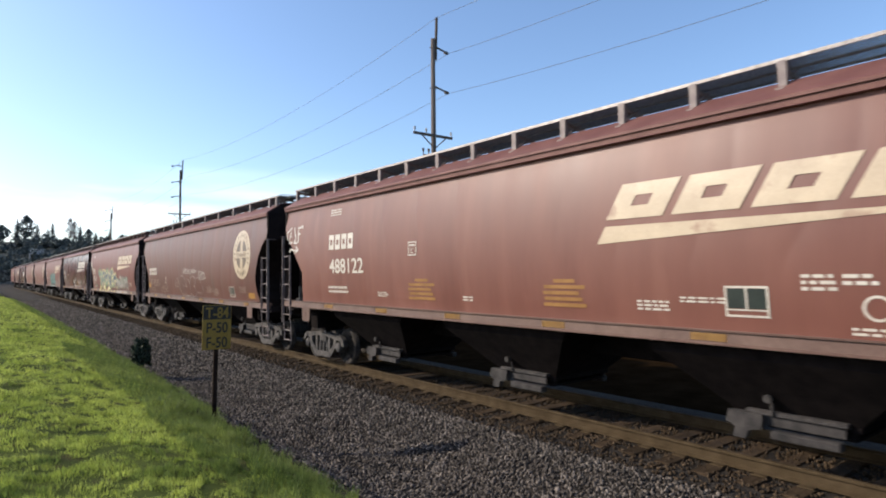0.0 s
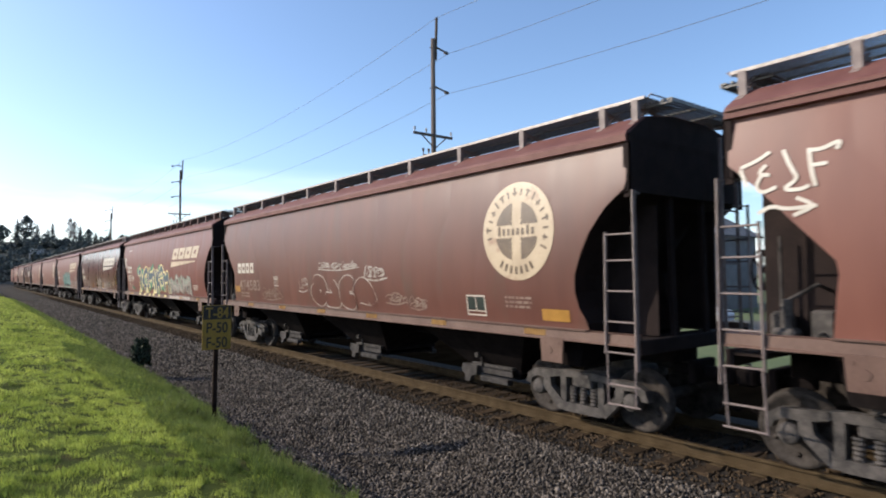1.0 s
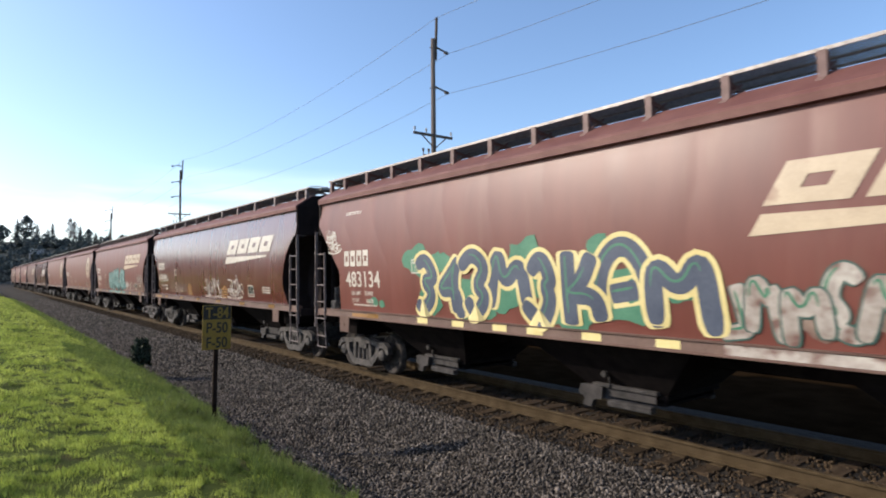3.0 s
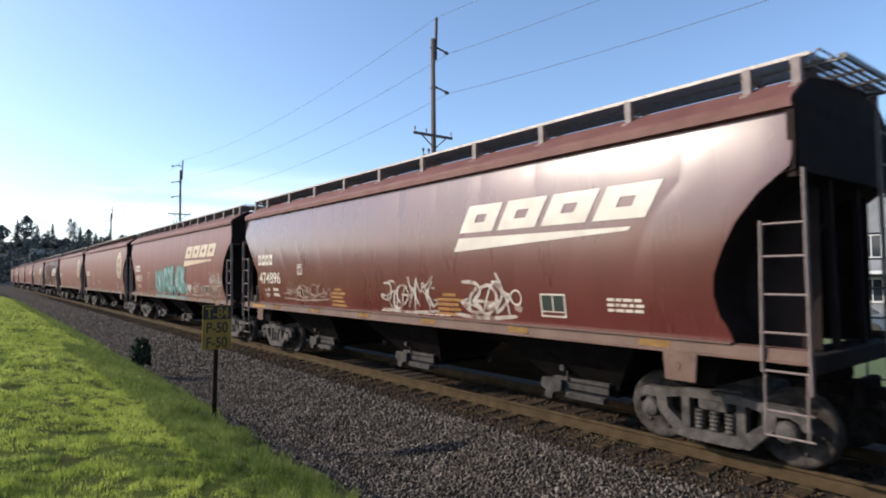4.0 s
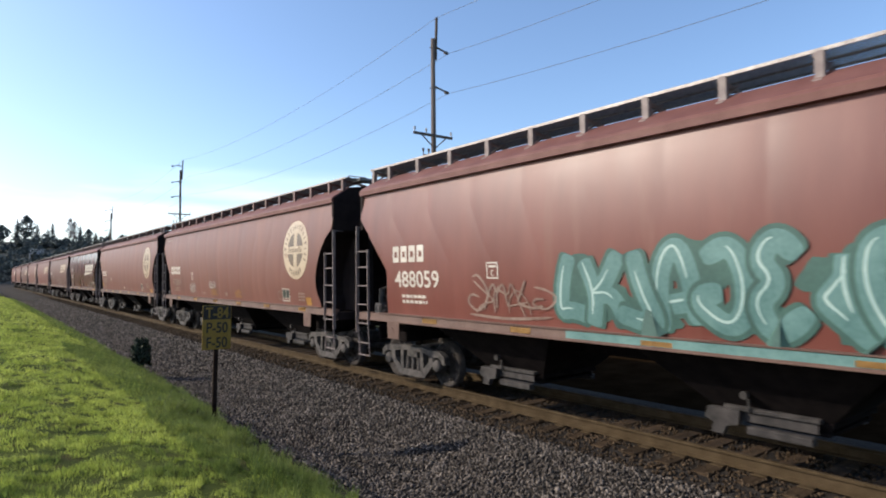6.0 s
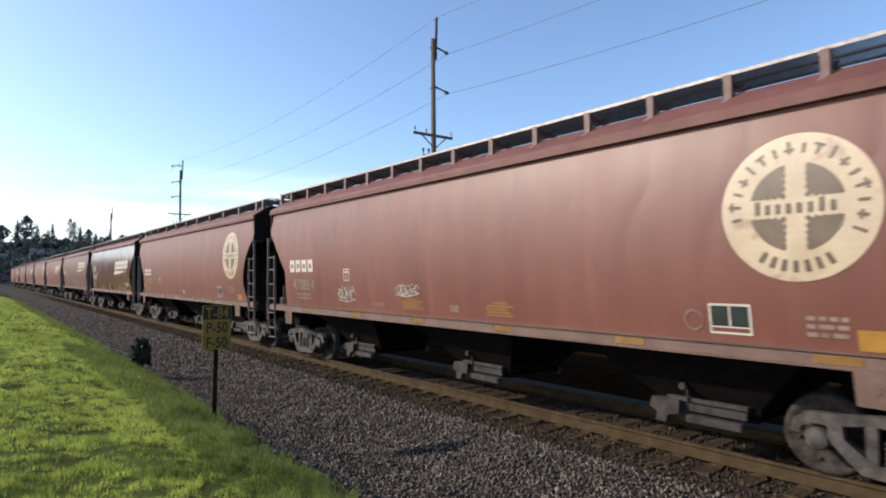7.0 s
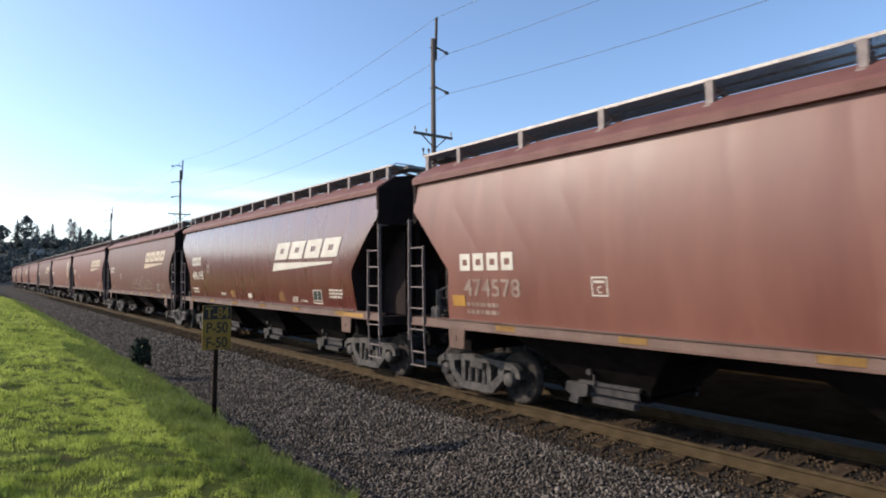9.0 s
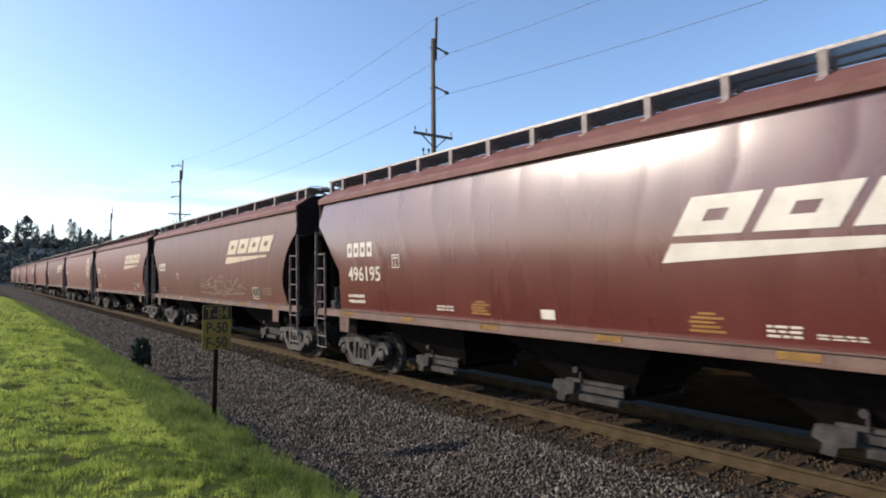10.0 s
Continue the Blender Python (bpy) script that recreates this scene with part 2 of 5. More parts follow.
def bar(bm, a, b, w, t):
    """A flat bar from a to b, w wide along the line, t thick across it."""
    a, b = Vector(a), Vector(b)
    d = b - a
    m = Matrix.Translation((a + b) / 2) @ d.to_track_quat("Z", "X").to_matrix().to_4x4() @ Matrix.Diagonal((t, w, d.length, 1))
    bmesh.ops.create_cube(bm, size=1.0, matrix=m)


def plate(bm, outline, x0, x1):
    """Extrudes an outline in (y, z) across x."""
    v0 = [bm.verts.new((x0, y, z)) for y, z in outline]
    v1 = [bm.verts.new((x1, y, z)) for y, z in outline]
    n = len(outline)
    bm.faces.new(v0)
    bm.faces.new(list(reversed(v1)))
    for i in range(n):
        bm.faces.new((v0[i], v0[(i + 1) % n], v1[(i + 1) % n], v1[i]))


def lathe_x(bm, profile, n=28, cx=0.0):
    """Turns (x, r) points round the x axis."""
    rings = []
    for x, r in profile:
        rings.append([bm.verts.new((cx + x, r * math.cos(2 * math.pi * i / n), r * math.sin(2 * math.pi * i / n))) for i in range(n)])
    for a, b in zip(rings, rings[1:]):
        for i in range(n):
            bm.faces.new((a[i], a[(i + 1) % n], b[(i + 1) % n], b[i]))
    bm.faces.new(rings[0])
    bm.faces.new(rings[-1])


def sheet(points, nx, mat, name):
    """A grid mesh from rows of points."""
    verts = [p for row in points for p in row]
    faces = [(j * nx + i, j * nx + i + 1, (j + 1) * nx + i + 1, (j + 1) * nx + i) for j in range(len(points) - 1) for i in range(nx - 1)]
    return mesh_of(name, verts, faces, mat, True)


# ---- the ground: one sheet, with lawn bank, ditch, ballast bed and the land beyond the line ----
PROFILE = [(-3000, 2.0), (-60, 1.1), (-20, 0.85), (-8.5, 0.72), (-7.2, 0.58), (-6.3, 0.40), (-5.5, 0.13), (-5.0, -0.16), (-4.55, -0.42), (-4.1, -0.50), (-3.4, -0.47),
           (-2.7, -0.36), (-2.1, -0.24), (-1.7, -0.205), (0, -0.20), (1.7, -0.205), (2.3, -0.3), (3.6, -0.6), (6.0, -0.55), (40, -0.5), (3000, -0.5)]


def ground_z(x):
    return float(np.interp(x, [p[0] for p in PROFILE], [p[1] for p in PROFILE]))


def bumps(x, y):
    amp = 0.07 if x < -4.6 else 0.015
    return amp * noise.noise(Vector((x * 1.3, y * 1.1, 0))) + amp * 0.6 * noise.noise(Vector((x * 4, y * 3.5, 7)))


def strip(name, xs, ys, mat, label, category):
    rows = [[(x, y, ground_z(x) + (bumps(x, y) if -10 < x < -2.2 and -8 < y < 60 else 0.0)) for x in xs] for y in ys]
    return tagged(new(name, sheet(rows, len(xs), mat, name)), label, category, kind="structure")


near_ys = [-3000, -400, -60, -20] + [-8 + 0.4 * i for i in range(170)] + [62, 70, 80, 95, 120, 160, 220, 320, 500, 900, 3000]
strip("ground_lawn", [-3000, -300, -60, -20] + [-10 + 0.16 * i for i in range(27)] + [-5.8], near_ys, M_GRASSBED, "mown green lawn with worn patches on a low bank", "lawn")
strip("ground_ballast", [-5.8, -5.6, -5.4, -5.2] + [-5.0 + 0.15 * i for i in range(19)] + [-2.1, -1.7, 0, 1.7, 2.3, 3.6], near_ys, M_BALLAST, "grey crushed-stone ballast bed under the railway track", "ballast")
# the shoulder's near-black colour holds the shade behind the train
strip("ground_shoulder", [3.6, 6, 9.0], near_ys, M_SHADESOIL, "soil shoulder beyond the railway, darkened for the train's shade", "ground")
strip("ground_field", [9.0, 10, 20, 40, 80, 200, 3000], near_ys, M_FIELD, "flat green verge and land beyond the railway", "ground")

# ---- railway track: path of the line, straight and then bending right far away ----
BEND_Y, BEND_R = 172.0, 200.0


def on_line(s):
    """Place and heading (radians, turning right) at the way s along the line."""
    if s <= BEND_Y:
        return 0.0, s, 0.0
    a = (s - BEND_Y) / BEND_R
    return BEND_R * (1 - math.cos(a)), BEND_Y + BEND_R * math.sin(a), a


track = tagged(new("railway_track", None), "railway track with rusty rails on creosoted wooden ties in ballast", "railway track", kind="structure")
RAIL_PROFILE = [(-0.07, -0.172), (0.07, -0.172), (0.07, -0.158), (0.012, -0.135), (0.012, -0.045), (0.036, -0.034), (0.036, -0.006), (0.028, 0.0),
                (-0.028, 0.0), (-0.036, -0.006), (-0.036, -0.034), (-0.012, -0.045), (-0.012, -0.135), (-0.07, -0.158)]
rail_s = [-60, 172] + [172 + 8 * i for i in range(1, 24)]
for side in (-1, 1):
    verts, faces, n = [], [], len(RAIL_PROFILE)
    for s in rail_s:
        px, py, a = on_line(s)
        for u, z in RAIL_PROFILE:
            q = side * 0.7535 + u
            verts.append((px + q * math.cos(a), py - q * math.sin(a), z))
    for k in range(len(rail_s) - 1):
        for i in range(n):
            faces.append((k * n + i, k * n + (i + 1) % n, (k + 1) * n + (i + 1) % n, (k + 1) * n + i))
    me = mesh_of("rail", verts, faces, M_RAIL)
    me.materials.append(M_RAILTOP)
    for p in me.polygons:
        if p.normal.z > 0.9 and p.center.z > -0.01:
            p.material_index = 1
    link("rail", me, track)

# ---- covered hopper cars ----
LONG, SHORT, PITCH, SPEED, FIRST = 16.6, 15.5, 18.0, 12.70, -0.42
CAR_LEN = LONG
Z_SILL, SILL_H, Z_EAVE = 1.33, 0.165, 4.14


def side_x(z):
    return 1.625 - 0.066 * (z - 2.85) ** 2


# where the side sheet begins behind the car's end, by height: straight cut and round cut
CUT = {"straight": [(1.60, 1.02), (2.30, 1.12), (2.44, 1.10), (3.24, 0.36), (3.58, 0.0), (4.2, 0.0)],
       "round": [(1.60, 0.72), (1.80, 0.86), (2.05, 0.92), (2.30, 0.90), (2.60, 0.78), (2.90, 0.62), (3.12, 0.44), (3.22, 0.36), (3.50, 0.0), (4.2, 0.0)]}


def cut(kind, z):
    return float(np.interp(z, [p[0] for p in CUT[kind]], [p[1] for p in CUT[kind]]))


def hopper_body(lead, trail):
    """Side sheets, end slopes and floor in one closed shell."""
    bm = bmesh.new()
    grid = []
    low = Z_SILL + SILL_H
    zs = [low, 1.7, 1.8, 1.92, 2.05, 2.18, 2.30, 2.44, 2.6, 2.75, 2.9, 3.02, 3.12, 3.24, 3.36, 3.48, 3.58, 3.7, 3.82, 3.94, 4.05, Z_EAVE]
    # thirteen sheets, each a little bowed, welded at narrow dipped seams
    panels = 13
    us = [k + f for k in range(panels) for f in (0.0, 0.035, 0.28, 0.5, 0.72, 0.965)] + [panels]
    for z in zs:
        c, d, x = cut(lead, z), cut(trail, z), side_x(z)
        row = []
        for u in us:
            y = c + (CAR_LEN - c - d) * u / panels
            k, f = int(u), u - int(u)
            bow = 0.0035 * noise.noise(Vector((k * 3.7, z * 0.5, 11))) * math.sin(math.pi * f)
            dent = (0.0025 if f == 0.0 else 0.0) + 0.004 + bow + 0.0016 * noise.noise(Vector((u * 1.3, z * 1.1, 3)))
            row.append((y, max(0.0, dent) if low + 0.05 < z < 4.1 else 0.0))
        grid.append((x, z, row))
    cols = len(grid[0][2])
    left = [[bm.verts.new((-x + d, y, z)) for y, d in row] for x, z, row in grid]
    right = [[bm.verts.new((x - d, y, z)) for y, d in row] for x, z, row in grid]
    for j in range(len(zs) - 1):
        for i in range(cols - 1):
            bm.faces.new((left[j][i], left[j][i + 1], left[j + 1][i + 1], left[j + 1][i]))
            bm.faces.new((right[j][i], right[j + 1][i], right[j + 1][i + 1], right[j][i + 1]))
    for f in bm.faces:
        f.smooth = True
    body = part("body", bm, PAINT[0])
    for e in body.data.polygons:
        e.use_smooth = True
    return body


def end_sheet(kind, far):
    """The slope sheet that closes the car's end, with its vertical head sheet."""
    rows = [(z, side_x(z) - 0.012, cut(kind, z) + 0.012) for z in (1.40, 1.60, 1.80, 2.05, 2.30, 2.44, 2.60, 2.90, 3.12, 3.24, 3.40)]
    rows += [(z, side_x(z) - 0.012, -0.03) for z in (3.44, 3.8, 4.11)] + [(4.22, 1.57, -0.045), (4.52, 1.12, -0.045), (4.62, 0.45, -0.045)]
    bm = bmesh.new()
    layers = []
    for back in (0.0, 0.018):
        grid = []
        for z, w, c in rows:
            y = CAR_LEN - c - back if far else c + back
            grid.append([bm.verts.new((w * u, y, z)) for u in (-1, -0.5, 0, 0.5, 1)])
        layers.append(grid)
        for p, q in zip(grid, grid[1:]):
            for i in range(4):
                bm.faces.new((p[i], p[i + 1], q[i + 1], q[i]))
    front, rear = layers
    for k in (0, 4):
        for j in range(len(rows) - 1):
            bm.faces.new((front[j][k], front[j + 1][k], rear[j + 1][k], rear[j][k]))
    return bm


def corner_post_mesh(s, far):
    """Flanged post at a car's corner, above the ladder, in the shade-dark end colour."""
    bm = bmesh.new()
    e = lambda y: CAR_LEN - y if far else y
    box(bm, s * 1.40, s * 1.565, e(-0.055), e(-0.033), 3.36, 4.16)
    box(bm, s * 1.545, s * 1.565, e(-0.055), e(0.05), 3.36, 4.112)
    return bm


def roof_mesh():
    """Low roof with an overhanging eave edge."""
    bm = bmesh.new()
    prof = [(-1.50, 4.115), (-1.60, 4.125), (-1.605, 4.22), (-1.57, 4.27), (-1.15, 4.53), (-0.55, 4.62), (0, 4.63), (0.55, 4.62), (1.15, 4.53), (1.57, 4.27), (1.605, 4.22), (1.60, 4.125), (1.50, 4.115)]
    ys = [-0.02] + [CAR_LEN * i / 15 for i in range(1, 15)] + [CAR_LEN + 0.02]
    rings = [[bm.verts.new((x, y, z)) for x, z in prof] for y in ys]
    n = len(prof)
    for a, b in zip(rings, rings[1:]):
        for i in range(n):
            bm.faces.new((a[i], a[(i + 1) % n], b[(i + 1) % n], b[i]))
    bm.faces.new(rings[0])
    bm.faces.new(rings[-1])
    return bm


def wheelset_mesh():
    bm = bmesh.new()
    for s in (-1, 1):
        lathe_x(bm, [(s * 0.665, 0.10), (s * 0.68, 0.20), (s * 0.675, 0.40), (s * 0.665, 0.455), (s * 0.682, 0.482), (s * 0.70, 0.478), (s * 0.712, 0.462), (s * 0.80, 0.454),
                     (s * 0.805, 0.40), (s * 0.775, 0.37), (s * 0.755, 0.22), (s * 0.80, 0.15), (s * 0.81, 0.09)], 32)
        lathe_x(bm, [(s * 0.81, 0.085), (s * 0.93, 0.08)], 12)
        for k in range(6):
            a = k * math.pi / 3
            rod(bm, (s * 0.77, 0.3 * math.cos(a), 0.3 * math.sin(a)), (s * 0.785, 0.3 * math.cos(a), 0.3 * math.sin(a)), 0.03, 6)
    lathe_x(bm, [(-0.68, 0.085), (0.68, 0.085)], 12)
    return bm


def side_frame_mesh(s):
    """Cast side frame of a three-piece truck: arched top chord, two windows, spring seat, pedestals."""
    bm = bmesh.new()
    x0, x1 = s * 0.93, s * 1.07
    # top chord with down-turned pedestal ends
    plate(bm, [(-1.17, 0.50), (-1.13, 0.66), (-0.98, 0.745), (-0.60, 0.76), (-0.30, 0.80), (0.30, 0.80), (0.60, 0.76), (0.98, 0.745), (1.13, 0.66), (1.17, 0.50),
               (1.07, 0.50), (1.04, 0.58), (0.93, 0.63), (0.72, 0.62), (0.42, 0.685), (-0.42, 0.685), (-0.72, 0.62), (-0.93, 0.63), (-1.04, 0.58), (-1.07, 0.50)], x0, x1)
    for d in (-1, 1):
        # diagonal tension member from pedestal to spring seat, inner pedestal leg, column
        plate(bm, [(d * 0.78, 0.66), (d * 0.64, 0.66), (d * 0.62, 0.50), (d * 0.36, 0.30), (d * 0.36, 0.16), (d * 0.46, 0.16), (d * 0.74, 0.43), (d * 0.78, 0.5)], x0 + s * 0.004, x1 + s * 0.004)
        plate(bm, [(d * 0.42, 0.72), (d * 0.31, 0.72), (d * 0.31, 0.28), (d * 0.42, 0.28)], x0 - s * 0.004, x1 - s * 0.006)
    plate(bm, [(-0.44, 0.29), (0.44, 0.29), (0.44, 0.20), (0.34, 0.15), (-0.34, 0.15), (-0.44, 0.20)], x0 - s * 0.05, x1 + s * 0.012)
    return bm


def spring_mesh(s):
    bm = bmesh.new()
    rings = []
    for k in range(11):
        z, rad = 0.29 + 0.026 * k, 0.064 if k % 2 else 0.048
        rings.append([bm.verts.new((s * 1.0 + rad * math.cos(a * math.pi / 5), rad * math.sin(a * math.pi / 5), z)) for a in range(10)])
    for p, q in zip(rings, rings[1:]):
        for i in range(10):
            bm.faces.new((p[i], p[(i + 1) % 10], q[(i + 1) % 10], q[i]))
    return bm


def build_truck(parent, y):
    bm = bmesh.new()
    box(bm, -1.06, 1.06, -0.19, 0.19, 0.55, 0.70, 0.02)
    box(bm, -0.70, 0.70, -0.22, 0.22, 0.45, 0.78, 0.03)
    rod(bm, (0, 0, 0.74), (0, 0, 0.90), 0.19, 16)
    t = part("truck", bm, M_TRUCK, parent, "three-piece freight truck in dusty cast steel")
    t.matrix_basis = pose(0, y, 0)
    for s in (-1, 1):
        part("side_frame", side_frame_mesh(s), M_TRUCK, t)
        for yy in (-0.2, 0.0, 0.2):
            sp = part("spring", spring_mesh(s), M_TRUCK, t)
            sp.matrix_basis = pose(0, yy, 0)
        for d in (-1, 1):
            bm = bmesh.new()
            lathe_x(bm, [(s * 0.90, 0.13), (s * 1.055, 0.13), (s * 1.09, 0.11), (s * 1.11, 0.06)], 16)
            cap = part("bearing_cap", bm, M_TRUCK, t)
            cap.matrix_basis = pose(0, d * 0.889, 0.457)
            bm = bmesh.new()
            plate(bm, [(d * 0.34, 0.46), (d * 0.385, 0.62), (d * 0.41, 0.60), (d * 0.40, 0.30), (d * 0.36, 0.28)], s * 0.70, s * 0.80)
            part("brake_shoe", bm, M_UNDER, t)
    for d in (-1, 1):
        w = part("wheelset", wheelset_mesh(), M_WHEEL, t, "", True)
        for p in w.data.polygons:
            p.use_smooth = p.area < 0.02
        w.matrix_basis = pose(0, d * 0.889, 0.457)
    return t


def hopper_mesh(y):
    """A bottom hopper: four slopes down to a gate frame, clear of its neighbours."""
    bm = bmesh.new()
    rings = []
    for hx, hy, z in ((1.40, 1.62, 1.62), (1.38, 1.46, 1.30), (0.98, 1.02, 0.88), (0.70, 0.70, 0.56)):
        rings.append([bm.verts.new((sx * hx, y + sy * hy, z)) for sx, sy in ((-1, -1), (1, -1), (1, 1), (-1, 1))])
    for a, b in zip(rings, rings[1:]):
        for i in range(4):
            bm.faces.new((a[i], a[(i + 1) % 4], b[(i + 1) % 4], b[i]))
    bm.faces.new(rings[-1])
    return bm


def gate_mesh(y):
    bm = bmesh.new()
    box(bm, -0.72, 0.72, y - 0.72, y + 0.72, 0.50, 0.57, 0.01)
    box(bm, -0.70, 0.70, y - 0.66, y + 0.30, 0.40, 0.43)
    for s in (-1, 1):
        box(bm, s * 0.60, s * 0.66, y - 0.66, y + 0.6, 0.42, 0.50)
    return bm


def gate_rail_mesh(y, s):
    """Side of an outlet gate: flanged upper bar, lower rail and a cranked end bracket."""
    bm = bmesh.new()
    box(bm, s * 0.74, s * 0.84, y - 0.62, y + 0.52, 0.56, 0.62, 0.012)
    box(bm, s * 0.78, s * 0.80, y - 0.58, y + 0.50, 0.44, 0.56)
    box(bm, s * 0.76, s * 0.90, y - 0.56, y + 0.20, 0.30, 0.40, 0.015)
    plate(bm, [(y + 0.28, 0.58), (y + 0.70, 0.58), (y + 0.74, 0.44), (y + 0.62, 0.38), (y + 0.66, 0.26), (y + 0.50, 0.25), (y + 0.46, 0.36), (y + 0.30, 0.40)], s * 0.80, s * 0.90)
    return bm


def capstan_mesh(y, s):
    """Squared drive socket of a gate, on a short shaft."""
    bm = bmesh.new()
    rod(bm, (s * 0.55, y, 0.80), (s * 0.98, y, 0.80), 0.03, 8)
    rod(bm, (s * 0.94, y, 0.80), (s * 1.00, y, 0.80), 0.05, 10)
    rod(bm, (s * 0.86, y, 0.74), (s * 0.86, y, 0.58), 0.02, 6)
    return bm


def rung_mesh(along):
    bm = bmesh.new()
    rod(bm, (0, 0, 0), along, 0.014, 6)
    me = bpy.data.meshes.new("rung")
    bm.to_mesh(me)
    bm.free()
    me.materials.append(M_LADDER)
    return me


def slat_mesh(x0, x1, y0, y1):
    bm = bmesh.new()
    box(bm, x0, x1, y0, y1, -0.015, 0.015)
    me = bpy.data.meshes.new("slat")
    bm.to_mesh(me)
    bm.free()
    me.materials.append(M_GRATE)
    return me


SLAT, JOIST = slat_mesh(-1.0, 1.0, -0.018, 0.018), slat_mesh(-0.02, 0.02, 0.0, 0.61)
SIDE_RUNG, END_RUNG = rung_mesh((0, 0.49, 0)), rung_mesh((0.48, 0, 0))


def build_ladder(car, s, far):
    """Corner ladder on a car's side: two stiles, rungs and a stirrup step."""
    bm = bmesh.new()
    e = lambda y: CAR_LEN - y if far else y
    x = s * 1.60
    bar(bm, (x, e(-0.14), 1.02), (x, e(-0.12), 3.44), 0.075, 0.02)
    bar(bm, (x, e(0.36), 1.22), (x, e(0.34), 2.90), 0.055, 0.02)
    for y in (-0.10, 0.34):
        rod(bm, (x, e(y), 1.24), (x - s * 0.03, e(y + 0.02), 0.52), 0.014, 6)
    bar(bm, (x - s * 0.30, e(0.0), 3.42), (x, e(-0.12), 3.42), 0.05, 0.015)
    ladder = part("ladder", bm, M_LADDER, car, "worn steel corner ladder with rungs")
    for z in (0.53, 0.80, 1.24, 1.66, 2.08, 2.50, 2.86):
        link("rung", SIDE_RUNG, ladder, pose(x - (s * 0.03 if z < 1 else 0), e(-0.14) - (0.49 if far else 0), z))


def build_end_ladder(car, far):
    bm = bmesh.new()
    e = lambda y: CAR_LEN - y if far else y
    for xx in (0.72, 1.2):
        bar(bm, (xx, e(-0.16), 1.05), (xx, e(-0.13), 4.45), 0.02, 0.05)
    ladder = part("end_ladder", bm, M_LADDER, car, "steel ladder on the car's end")
    for k in range(8):
        link("rung", END_RUNG, ladder, pose(0.72, e(-0.15), 1.2 + 0.42 * k))


def coupler_mesh(far):
    bm = bmesh.new()
    e = lambda y: CAR_LEN - y if far else y
    box(bm, -0.07, 0.07, e(-0.45), e(0.3), 0.80, 0.95, 0.02)
    box(bm, -0.17, 0.13, e(-0.69), e(-0.42), 0.75, 1.0, 0.04)
    box(bm, -0.30, 0.30, e(-0.20), e(-0.08), 0.70, 1.05, 0.02)
    for k in range(6):
        a0, a1 = k / 6, (k + 1) / 6
        f = lambda u: Vector((0.35 - 0.2 * u, e(-0.25 - 0.42 * u), 0.75 - 0.42 * math.sin(u * math.pi * 0.75)))
        rod(bm, f(a0), f(a1), 0.025, 6)
    return bm


